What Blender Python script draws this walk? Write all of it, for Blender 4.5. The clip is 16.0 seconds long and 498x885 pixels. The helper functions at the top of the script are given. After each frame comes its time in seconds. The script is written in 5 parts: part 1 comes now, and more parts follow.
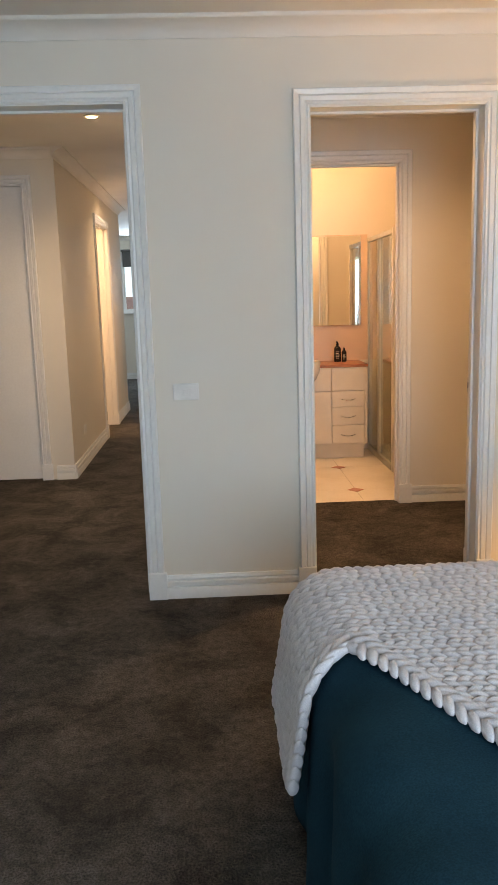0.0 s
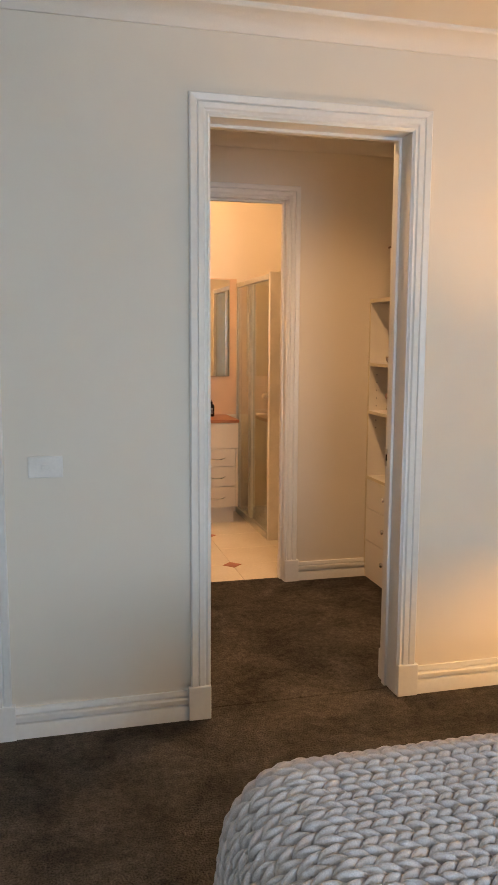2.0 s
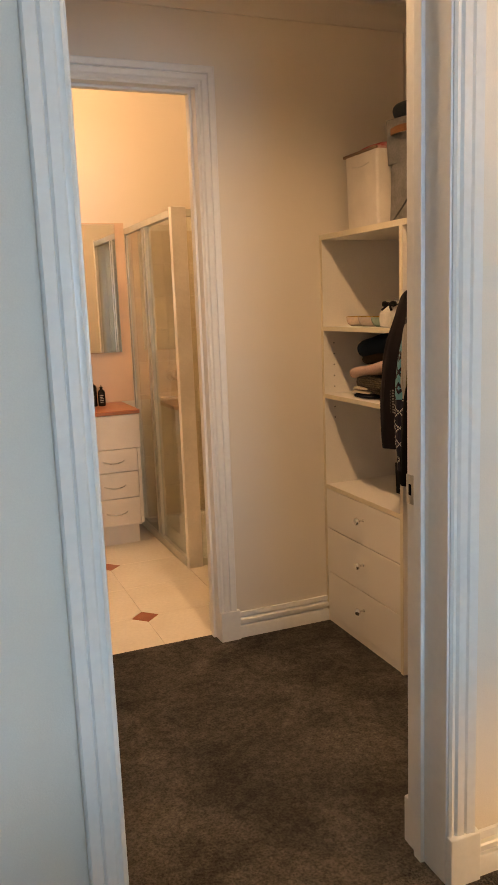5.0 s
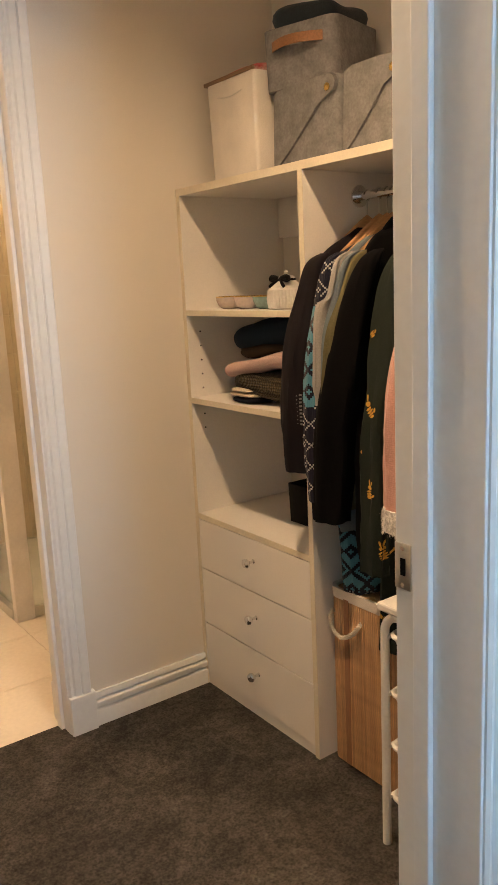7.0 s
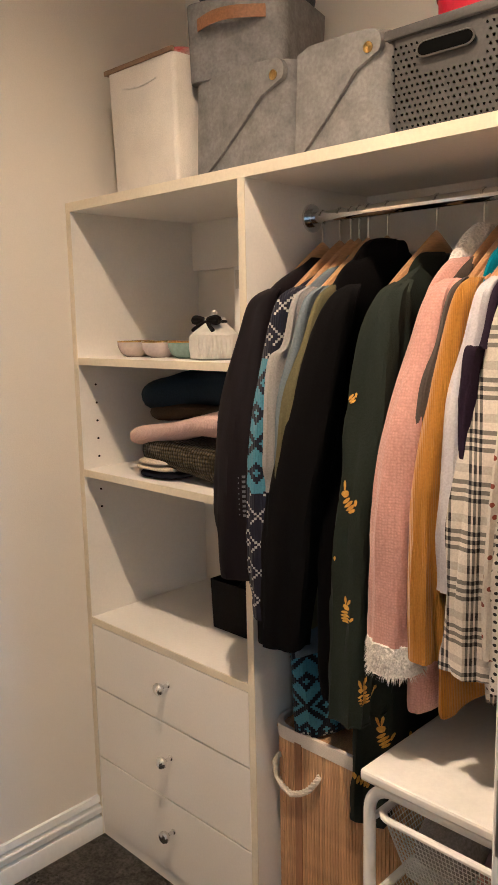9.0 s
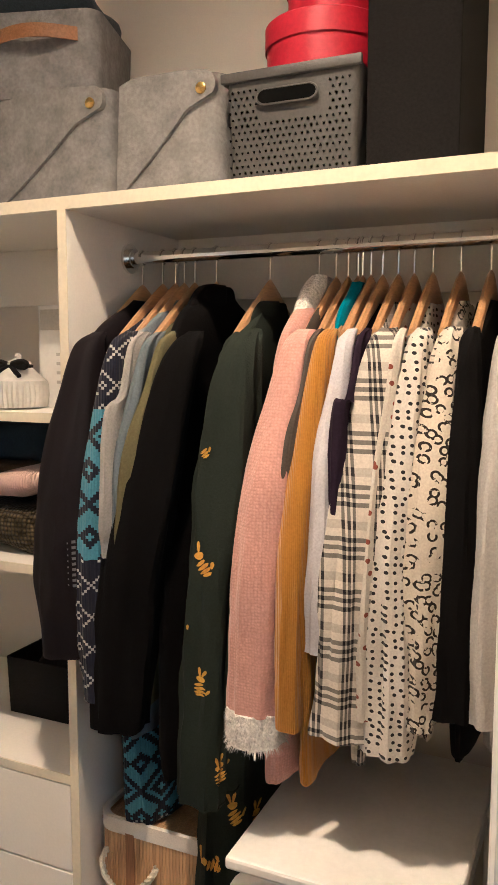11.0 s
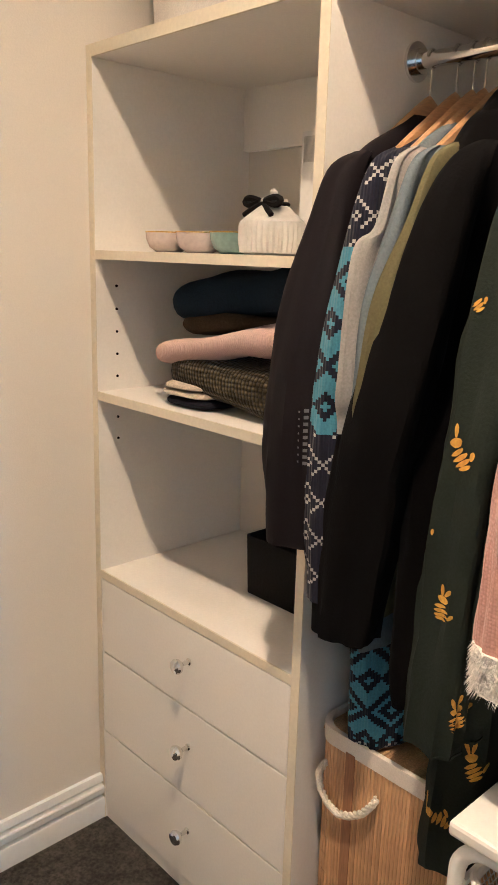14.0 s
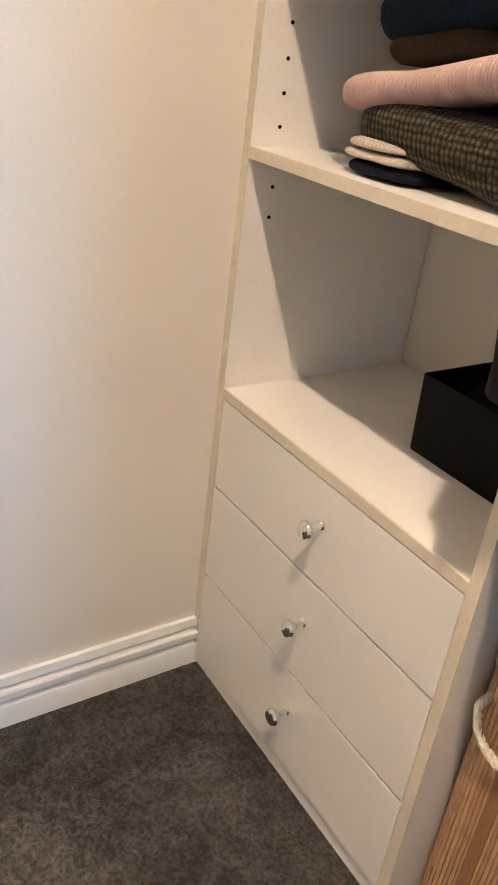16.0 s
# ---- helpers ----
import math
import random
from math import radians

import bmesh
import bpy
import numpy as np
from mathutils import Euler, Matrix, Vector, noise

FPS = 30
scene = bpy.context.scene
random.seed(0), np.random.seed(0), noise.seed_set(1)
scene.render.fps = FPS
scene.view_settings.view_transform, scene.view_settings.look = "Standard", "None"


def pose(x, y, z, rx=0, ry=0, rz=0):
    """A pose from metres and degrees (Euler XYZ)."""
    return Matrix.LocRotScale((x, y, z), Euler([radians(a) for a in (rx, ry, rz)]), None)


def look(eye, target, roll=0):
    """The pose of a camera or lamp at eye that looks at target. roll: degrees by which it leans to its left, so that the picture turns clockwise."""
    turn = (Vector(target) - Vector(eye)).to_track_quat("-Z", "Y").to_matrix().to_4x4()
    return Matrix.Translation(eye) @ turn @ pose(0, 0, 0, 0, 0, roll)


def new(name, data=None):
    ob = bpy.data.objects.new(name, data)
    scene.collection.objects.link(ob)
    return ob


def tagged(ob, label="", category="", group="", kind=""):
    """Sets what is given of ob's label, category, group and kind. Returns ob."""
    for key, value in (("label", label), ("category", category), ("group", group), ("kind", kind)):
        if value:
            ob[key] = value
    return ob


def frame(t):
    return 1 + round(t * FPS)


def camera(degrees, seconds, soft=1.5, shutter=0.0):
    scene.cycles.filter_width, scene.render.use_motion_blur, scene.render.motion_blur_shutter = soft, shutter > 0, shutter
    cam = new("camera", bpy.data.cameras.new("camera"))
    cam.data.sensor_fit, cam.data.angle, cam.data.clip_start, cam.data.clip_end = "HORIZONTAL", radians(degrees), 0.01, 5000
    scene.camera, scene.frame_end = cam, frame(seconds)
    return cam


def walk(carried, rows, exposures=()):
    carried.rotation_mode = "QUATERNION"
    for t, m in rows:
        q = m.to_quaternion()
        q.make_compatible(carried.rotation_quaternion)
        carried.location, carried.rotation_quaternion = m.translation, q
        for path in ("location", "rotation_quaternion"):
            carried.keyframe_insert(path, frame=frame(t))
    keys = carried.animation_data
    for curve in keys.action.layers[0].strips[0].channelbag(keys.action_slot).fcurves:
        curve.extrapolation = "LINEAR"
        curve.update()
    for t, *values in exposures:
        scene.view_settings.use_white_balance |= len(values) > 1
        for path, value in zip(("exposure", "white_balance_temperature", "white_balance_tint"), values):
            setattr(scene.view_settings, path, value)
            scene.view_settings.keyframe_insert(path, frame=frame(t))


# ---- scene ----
cam = camera(35.3, 16.0)
PATH = [
    (0, (0.027, -0.029, 1.366), (0.104, 1.937, 1.005), -1.7),
    (0.5, (-0.091, 0.114, 1.367), (0.141, 2.069, 1.014), -1.2),
    (1, (-0.19, 0.272, 1.389), (0.195, 2.206, 1.051), -1.2),
    (1.5, (-0.155, 0.499, 1.395), (0.301, 2.424, 1.105), 0.6),
    (2, (-0.09, 0.728, 1.398), (0.4, 2.649, 1.14), 0.3),
    (2.5, (-0.041, 0.956, 1.381), (0.528, 2.846, 1.057), -1.5),
    (3, (0.007, 1.16, 1.379), (0.656, 3.026, 1.07), -2.1),
    (3.2, (0.046, 1.241, 1.386), (0.699, 3.107, 1.087), -1.8),
    (4.3, (0.070, 1.74, 1.382), (0.775, 3.581, 1.053), -2.0),
    (4.8, (0.120, 2.0, 1.379), (0.850, 3.829, 1.035), -2.1),
    (5.3, (0.328, 2.214, 1.376), (1.084, 4.03, 1.017), -2.2),
    (5.5, (0.356, 2.3, 1.386), (1.142, 4.102, 1.019), -2.0),
    (6, (0.379, 2.486, 1.374), (1.272, 4.237, 1.004), -1.7),
    (6.5, (0.381, 2.693, 1.374), (1.421, 4.364, 1.018), -2.5),
    (7, (0.408, 2.845, 1.353), (1.549, 4.438, 0.95), -2.7),
    (7.5, (0.524, 2.974, 1.354), (1.676, 4.557, 0.943), -2.2),
    (8, (0.622, 3.087, 1.344), (1.779, 4.67, 0.955), -1.3),
    (8.5, (0.641, 3.211, 1.351), (1.865, 4.751, 0.991), -1.4),
    (9, (0.641, 3.33, 1.356), (2.045, 4.72, 1.046), -1.2),
    (9.5, (0.618, 3.402, 1.363), (2.208, 4.587, 1.102), 0.1),
    (10, (0.606, 3.466, 1.367), (2.36, 4.397, 1.126), 0.8),
    (10.2, (0.598, 3.488, 1.37), (2.399, 4.325, 1.135), 0.8),
    (12.3, (0.668, 3.593, 1.346), (2.468, 4.448, 1.168), -1.4),
    (12.5, (0.676, 3.591, 1.341), (2.425, 4.549, 1.189), -1.1),
    (13, (0.726, 3.59, 1.346), (2.331, 4.778, 1.226), -0.3),
    (13.5, (0.801, 3.601, 1.324), (2.252, 4.961, 1.107), 0.2),
    (14, (0.869, 3.629, 1.276), (2.203, 5.043, 0.805), 1.6),
    (14.5, (0.927, 3.672, 1.209), (2.181, 5.058, 0.499), 3.4),
    (15, (0.976, 3.726, 1.174), (2.166, 5.095, 0.333), 4.0),
    (15.5, (1.044, 3.85, 1.162), (2.192, 5.231, 0.281), 5.8),
    (16, (1.061, 3.959, 1.144), (2.085, 5.406, 0.217), 7.3),
]
EXPOSURES = [(0.0, -0.02, 9900, 21), (3.0, -0.24, 9900, 22), (5.5, 0.0, 8300, 14), (6.5, 0.24, 7500, 10), (7.5, 0.38, 6700, 9), (9.0, 0.64, 5600, 7), (12.5, 0.80, 5400, 6), (14.0, 0.94, 5500, 6), (15.0, 1.10, 5400, 6), (16.0, 1.06, 5400, 6)]
walk(cam, [(t, look(eye, target, roll)) for t, eye, target, roll in PATH], EXPOSURES)

# ---------------------------------------------------------------- world and lights
world = bpy.data.worlds.new("sky_world")
scene.world = world
world.use_nodes = True
_wn = world.node_tree.nodes
_sky = _wn.new("ShaderNodeTexSky")
_sky.sky_type = 'NISHITA'
_sky.sun_disc = False
_sky.sun_elevation = radians(52)
_sky.sun_rotation = radians(200)
_sky.dust_density, _sky.ozone_density = 0.0, 6.0
_wn["Background"].inputs[1].default_value = 0.15
world.node_tree.links.new(_sky.outputs[0], _wn["Background"].inputs[0])


def lamp(name, kind, place, power, colour, size=0.1, target=None, size_y=None):
    data = bpy.data.lights.new(name, kind)
    data.energy, data.color = power, colour
    if kind == 'AREA':
        data.size = size
        if size_y:
            data.shape, data.size_y = 'RECTANGLE', size_y
    elif kind == 'SUN':
        data.angle = radians(size)
    else:
        data.shadow_soft_size = size
    ob = new(name, data)
    ob.matrix_world = look(place, target) if target else pose(*place)
    return ob


WARM, AMBER, DAY = (1.0, 0.70, 0.445), (1.0, 0.66, 0.34), (0.37, 0.635, 1.0)
lamp("sun", 'SUN', (0, -5, 6), 0.8, (1, 0.9, 0.8), 12, (1.5, 0, 0))
lamp("bedroom_window_sky", 'AREA', (0.8, -2.12, 1.4), 138, DAY, 2.0, (0.1, 3, -0.4), 1.4)
lamp("far_window_sky", 'AREA', (-1.15, 14.1, 1.75), 80, DAY, 0.9, (-1.15, 8, 1.0), 0.95)


def spot(name, x, y, power, colour, angle=150, blend=1.0, size=0.035):
    ob = lamp(name, 'SPOT', (x, y, 2.485), power, colour, size, (x, y + 0.001, 0))
    ob.data.spot_size, ob.data.spot_blend = radians(angle), blend


spot("closet_bulb", 1.12, 3.95, 108, WARM, 150)
lamp("ensuite_bulb", 'POINT', (0.75, 5.95, 2.64), 36, (1.0, 0.68, 0.43), 0.11)
spot("hall_bulb", -0.68, 5.1, 120, (1.0, 0.86, 0.70))
spot("hall_far_bulb", -0.70, 8.35, 70, (1.0, 0.86, 0.70))
lamp("bedside_bulb", 'POINT', (2.05, 2.52, 0.85), 48, AMBER, 0.03)
lamp("side_room_bulb", 'POINT', (-2.1, 8.1, 2.2), 80, WARM, 0.1)

# ---------------------------------------------------------------- materials


def material(name, colour, rough=0.6, metal=0.0, second=None, scale=6.0, fine=90.0, bump=0.05, grain=0.25, stretch=(1, 1, 1), spec=0.5, sheen=0.0, bump_scale=None):
    """Two scales of colour variation and a fine relief, in object metres."""
    m = bpy.data.materials.new(name)
    m.use_nodes = True
    n, l = m.node_tree.nodes, m.node_tree.links
    b = n["Principled BSDF"]
    b.inputs["Roughness"].default_value = rough
    b.inputs["Metallic"].default_value = metal
    b.inputs["Specular IOR Level"].default_value = spec
    if sheen:
        b.inputs["Sheen Weight"].default_value = sheen
    tc, mp = n.new("ShaderNodeTexCoord"), n.new("ShaderNodeMapping")
    mp.inputs["Scale"].default_value = stretch
    l.new(tc.outputs["Object"], mp.inputs["Vector"])
    big, small = n.new("ShaderNodeTexNoise"), n.new("ShaderNodeTexNoise")
    big.inputs["Scale"].default_value, big.inputs["Detail"].default_value = scale, 4
    small.inputs["Scale"].default_value, small.inputs["Detail"].default_value = fine, 3
    for t in (big, small):
        l.new(mp.outputs[0], t.inputs["Vector"])
    second = second or tuple(c * 0.86 for c in colour)
    r1 = n.new("ShaderNodeMapRange")
    r1.inputs["From Min"].default_value, r1.inputs["From Max"].default_value = 0.38, 0.66
    l.new(big.outputs["Fac"], r1.inputs["Value"])
    mix = n.new("ShaderNodeMix")
    mix.data_type = 'RGBA'
    mix.inputs["A"].default_value, mix.inputs["B"].default_value = (*colour, 1), (*second, 1)
    l.new(r1.outputs[0], mix.inputs["Factor"])
    r2 = n.new("ShaderNodeMapRange")
    r2.inputs["From Min"].default_value, r2.inputs["From Max"].default_value = 0.3, 0.7
    r2.inputs["To Min"].default_value, r2.inputs["To Max"].default_value = 1 - grain, 1 + grain * 0.5
    l.new(small.outputs["Fac"], r2.inputs["Value"])
    mul = n.new("ShaderNodeMix")
    mul.data_type, mul.blend_type = 'RGBA', 'MULTIPLY'
    mul.inputs["Factor"].default_value = 1.0
    l.new(mix.outputs["Result"], mul.inputs["A"])
    l.new(r2.outputs[0], mul.inputs["B"])
    l.new(mul.outputs["Result"], b.inputs["Base Color"])
    if bump:
        bn = n.new("ShaderNodeBump")
        bn.inputs["Strength"].default_value, bn.inputs["Distance"].default_value = min(1.0, bump * 10), 0.004
        bt = small
        if bump_scale:
            bt = n.new("ShaderNodeTexNoise")
            bt.inputs["Scale"].default_value = bump_scale
            l.new(mp.outputs[0], bt.inputs["Vector"])
        l.new(bt.outputs["Fac"], bn.inputs["Height"])
        l.new(bn.outputs[0], b.inputs["Normal"])
    return m


def glass(name, tint=(0.9, 0.95, 0.93), rough=0.0):
    m = bpy.data.materials.new(name)
    m.use_nodes = True
    b = m.node_tree.nodes["Principled BSDF"]
    b.inputs["Base Color"].default_value = (*tint, 1)
    b.inputs["Transmission Weight"].default_value = 1
    b.inputs["Roughness"].default_value = rough
    b.inputs["IOR"].default_value = 1.45
    return m


WALL = material("wall_paint", (0.78, 0.728, 0.645), 0.62, scale=1.3, fine=320, bump=0.012, grain=0.03, second=(0.755, 0.70, 0.62))
ENS_WALL = material("ensuite_paint", (0.84, 0.78, 0.68), 0.55, scale=1.5, fine=300, bump=0.01, grain=0.03, second=(0.82, 0.75, 0.65))
SPLASH = material("peach_splashback", (0.80, 0.58, 0.42), 0.3, scale=2.5, fine=200, bump=0.006, grain=0.03)
CEIL = material("ceiling_paint", (0.85, 0.81, 0.75), 0.8, scale=1.0, fine=250, bump=0.01, grain=0.03)
TRIM = material("trim_gloss", (0.82, 0.82, 0.80), 0.32, scale=3, fine=60, bump=0.01, grain=0.03, second=(0.79, 0.79, 0.77))


def carpet():
    """Cut-pile carpet: brushed patches, tufts and fibre relief."""
    m = bpy.data.materials.new("carpet")
    m.use_nodes = True
    n, l = m.node_tree.nodes, m.node_tree.links
    b = n["Principled BSDF"]
    b.inputs["Roughness"].default_value, b.inputs["Specular IOR Level"].default_value = 0.97, 0.04
    tc = n.new("ShaderNodeTexCoord")

    def noise_at(scale, detail, distort=0.0, rough=0.5):
        q = n.new("ShaderNodeTexNoise")
        for k, v in (("Scale", scale), ("Detail", detail), ("Distortion", distort), ("Roughness", rough)):
            q.inputs[k].default_value = v
        l.new(tc.outputs["Object"], q.inputs["Vector"])
        return q.outputs["Fac"]

    def ramp(v, a, c, lo, hi):
        q = n.new("ShaderNodeMapRange")
        for k, x in (("From Min", a), ("From Max", c), ("To Min", lo), ("To Max", hi)):
            q.inputs[k].default_value = x
        l.new(v, q.inputs["Value"])
        return q.outputs[0]

    def times(a, c):
        q = n.new("ShaderNodeMath")
        q.operation = 'MULTIPLY'
        l.new(a, q.inputs[0])
        l.new(c, q.inputs[1])
        return q.outputs[0]
    brushed = ramp(noise_at(3.6, 9, 0.6, 0.64), 0.38, 0.64, 0.66, 1.38)
    tuft = ramp(noise_at(150, 2), 0.30, 0.70, 0.62, 1.38)
    clump = ramp(noise_at(34, 3, 0.4), 0.32, 0.68, 0.78, 1.22)
    mix = n.new("ShaderNodeMix")
    mix.data_type, mix.blend_type = 'RGBA', 'MULTIPLY'
    mix.inputs["Factor"].default_value = 1
    mix.inputs["A"].default_value = (0.084, 0.075, 0.067, 1)
    l.new(times(times(brushed, tuft), clump), mix.inputs["B"])
    l.new(mix.outputs["Result"], b.inputs["Base Color"])
    bn = n.new("ShaderNodeBump")
    bn.inputs["Strength"].default_value, bn.inputs["Distance"].default_value = 1.0, 0.008
    l.new(times(tuft, clump), bn.inputs["Height"])
    l.new(bn.outputs[0], b.inputs["Normal"])
    return m


CARPET = carpet()
LAMINATE = material("cream_laminate", (0.87, 0.83, 0.765), 0.42, scale=2.5, fine=200, bump=0.006, grain=0.03, second=(0.85, 0.81, 0.745))
EDGE = material("laminate_edge", (0.80, 0.72, 0.56), 0.45, scale=4, fine=150, bump=0.006, grain=0.05)
CHROME = material("chrome", (0.85, 0.84, 0.82), 0.12, 1.0, scale=10, fine=80, bump=0, grain=0.05)
STEEL = material("satin_steel", (0.62, 0.62, 0.60), 0.3, 1.0, scale=12, fine=120, bump=0.01, grain=0.1)
BLACK = material("black_card", (0.009, 0.008, 0.008), 0.8, scale=8, fine=200, bump=0.02, grain=0.3, spec=0.12)
WHITE = material("white_enamel", (0.84, 0.82, 0.78), 0.35, scale=6, fine=120, bump=0.006, grain=0.04)
TILE = material("ivory_tile", (0.86, 0.80, 0.70), 0.22, scale=4, fine=60, bump=0.005, grain=0.05, second=(0.82, 0.75, 0.64))
GROUT = material("grout", (0.76, 0.69, 0.58), 0.9, scale=20, fine=300, bump=0.03, grain=0.2)
TERRA = material("terracotta_tile", (0.42, 0.13, 0.06), 0.4, scale=14, fine=160, bump=0.01, grain=0.2, second=(0.35, 0.10, 0.05))
BENCH = material("timber_benchtop", (0.46, 0.17, 0.08), 0.3, scale=5, fine=40, bump=0.005, grain=0.25, stretch=(1, 8, 8))
CERAMIC = material("white_ceramic", (0.88, 0.86, 0.82), 0.12, scale=5, fine=50, bump=0, grain=0.02)
MIRROR = material("mirror_silver", (0.92, 0.93, 0.92), 0.01, 1.0, scale=2, fine=10, bump=0, grain=0.0, second=(0.92, 0.93, 0.92))
GLASS = glass("clear_glass")
SHOWER_GLASS = glass("shower_glass", (0.88, 0.93, 0.88), 0.02)
BOTTLE = material("dark_bottle", (0.02, 0.015, 0.012), 0.15, scale=20, fine=100, bump=0, grain=0.1)
PAPER = material("label_paper", (0.5, 0.48, 0.44), 0.7, scale=20, fine=200, bump=0.01, grain=0.1)
FELT = material("grey_felt", (0.25, 0.243, 0.237), 0.95, scale=26, fine=150, bump=0.04, grain=0.16, second=(0.19, 0.184, 0.18), spec=0.15)
LEATHER = material("tan_leather", (0.30, 0.13, 0.05), 0.55, scale=20, fine=200, bump=0.03, grain=0.2)
BRASS = material("brass_stud", (0.85, 0.58, 0.20), 0.25, 1.0, scale=20, fine=100, bump=0, grain=0.1)
NAVY = material("navy_wool", (0.012, 0.022, 0.032), 0.9, scale=20, fine=300, bump=0.04, grain=0.4, sheen=0.1)
PVC = material("dark_grey_plastic", (0.075, 0.072, 0.07), 0.5, scale=20, fine=200, bump=0.02, grain=0.15)
RED = material("red_board", (0.52, 0.012, 0.035), 0.45, scale=12, fine=150, bump=0.01, grain=0.12, second=(0.45, 0.01, 0.03))
CANVAS = material("white_canvas", (0.80, 0.74, 0.66), 0.85, scale=8, fine=350, bump=0.03, grain=0.08)
TEAL = material("teal_velvet", (0.008, 0.058, 0.088), 0.9, scale=5, fine=300, bump=0.03, grain=0.3, second=(0.005, 0.042, 0.066), spec=0.08)
KNIT = material("chunky_knit_yarn", (0.78, 0.76, 0.78), 0.95, scale=9, fine=380, bump=0.04, grain=0.16, second=(0.72, 0.70, 0.73), sheen=0.15, spec=0.15)
ROPE = material("cotton_rope", (0.74, 0.68, 0.57), 0.9, scale=40, fine=300, bump=0.05, grain=0.2)
HANGER = material("hanger_wood", (0.50, 0.28, 0.13), 0.4, scale=6, fine=50, bump=0.01, grain=0.2, stretch=(1, 6, 6))
# near-black for solid pieces that imitate the shade inside holes
HOLE_SHADE = material("painted_hole_shade", (0.006, 0.006, 0.006), 0.9, scale=10, fine=100, bump=0, grain=0.1, spec=0.0)
OUTWALL = material("outdoor_brick", (0.30, 0.20, 0.15), 0.9, scale=3, fine=40, bump=0.03, grain=0.2)
ROOFT = material("roof_tile", (0.56, 0.34, 0.28), 0.8, scale=3, fine=30, bump=0.03, grain=0.25)
GRASS = material("lawn", (0.06, 0.09, 0.03), 0.95, scale=2, fine=60, bump=0.05, grain=0.4)


class Nodes:
    """Small arithmetic on node sockets."""

    def __init__(self, name, rough=0.9, sheen=0.1):
        self.m = bpy.data.materials.new(name)
        self.m.use_nodes = True
        self.n, self.l = self.m.node_tree.nodes, self.m.node_tree.links
        self.b = self.n["Principled BSDF"]
        self.b.inputs["Roughness"].default_value = rough
        self.b.inputs["Sheen Weight"].default_value = sheen
        self.b.inputs["Specular IOR Level"].default_value = 0.12
        tc = self.n.new("ShaderNodeTexCoord")
        sep = self.n.new("ShaderNodeSeparateXYZ")
        self.l.new(tc.outputs["Object"], sep.inputs[0])
        self.xyz, self.x, self.y, self.z = tc.outputs["Object"], sep.outputs[0], sep.outputs[1], sep.outputs[2]
        # distance round the cloth, as the weave runs
        self.s = self.op('ADD', self.op('MULTIPLY', self.x, 0.5), self.op('MULTIPLY', self.y, -0.86))

    def op(self, kind, a, b=0.0, c=0.0):
        q = self.n.new("ShaderNodeMath")
        q.operation = kind
        for s, v in zip(q.inputs, (a, b, c)):
            if isinstance(v, (int, float)):
                s.default_value = v
            else:
                self.l.new(v, s)
        return q.outputs[0]

    def mix(self, f, a, b):
        q = self.n.new("ShaderNodeMix")
        q.data_type = 'RGBA'
        for s, v in (("Factor", f), ("A", a), ("B", b)):
            if isinstance(v, tuple):
                q.inputs[s].default_value = (*v, 1)
            elif isinstance(v, (int, float)):
                q.inputs[s].default_value = v
            else:
                self.l.new(v, q.inputs[s])
        return q.outputs["Result"]

    def noise(self, scale, detail=3):
        q = self.n.new("ShaderNodeTexNoise")
        q.inputs["Scale"].default_value, q.inputs["Detail"].default_value = scale, detail
        self.l.new(self.xyz, q.inputs["Vector"])
        return q.outputs["Fac"]

    def voronoi(self, scale, rnd=1.0, stretch=None):
        q = self.n.new("ShaderNodeTexVoronoi")
        q.inputs["Scale"].default_value, q.inputs["Randomness"].default_value = scale, rnd
        if stretch == 'cloth':
            q.voronoi_dimensions = '2D'
            cb = self.n.new("ShaderNodeCombineXYZ")
            self.l.new(self.s, cb.inputs[0])
            self.l.new(self.z, cb.inputs[1])
            self.l.new(cb.outputs[0], q.inputs["Vector"])
        elif stretch:
            mp = self.n.new("ShaderNodeMapping")
            mp.inputs["Scale"].default_value = stretch
            self.l.new(self.xyz, mp.inputs["Vector"])
            self.l.new(mp.outputs[0], q.inputs["Vector"])
        else:
            self.l.new(self.xyz, q.inputs["Vector"])
        return q

    def done(self, colour, height=None, strength=0.4, dist=0.003):
        if isinstance(colour, tuple):
            colour = self.mix(0.0, colour, colour)
        f = self.op('MULTIPLY_ADD', self.noise(300), 0.5, 0.72)
        g = self.op('MULTIPLY_ADD', self.noise(9), 0.45, 0.76)
        q = self.n.new("ShaderNodeMix")
        q.data_type, q.blend_type = 'RGBA', 'MULTIPLY'
        q.inputs["Factor"].default_value = 1
        self.l.new(colour, q.inputs["A"])
        self.l.new(self.op('MULTIPLY', f, g), q.inputs["B"])
        self.l.new(q.outputs["Result"], self.b.inputs["Base Color"])
        bn = self.n.new("ShaderNodeBump")
        bn.inputs["Strength"].default_value, bn.inputs["Distance"].default_value = strength, dist
        self.l.new(height if height is not None else self.noise(260), bn.inputs["Height"])
        self.l.new(bn.outputs[0], self.b.inputs["Normal"])
        return self.m


def emission(name, colour, power):
    m = bpy.data.materials.new(name)
    m.use_nodes = True
    b = m.node_tree.nodes["Principled BSDF"]
    b.inputs["Base Color"].default_value = (*colour, 1)
    b.inputs["Emission Color"].default_value = (*colour, 1)
    b.inputs["Emission Strength"].default_value = power
    return m


LIT = emission("lit_diffuser", (1.0, 0.82, 0.60), 6.0)
SKYGLOW = emission("hazy_sky", (0.55, 0.78, 1.0), 1.6)

# ---------------------------------------------------------------- mesh helpers


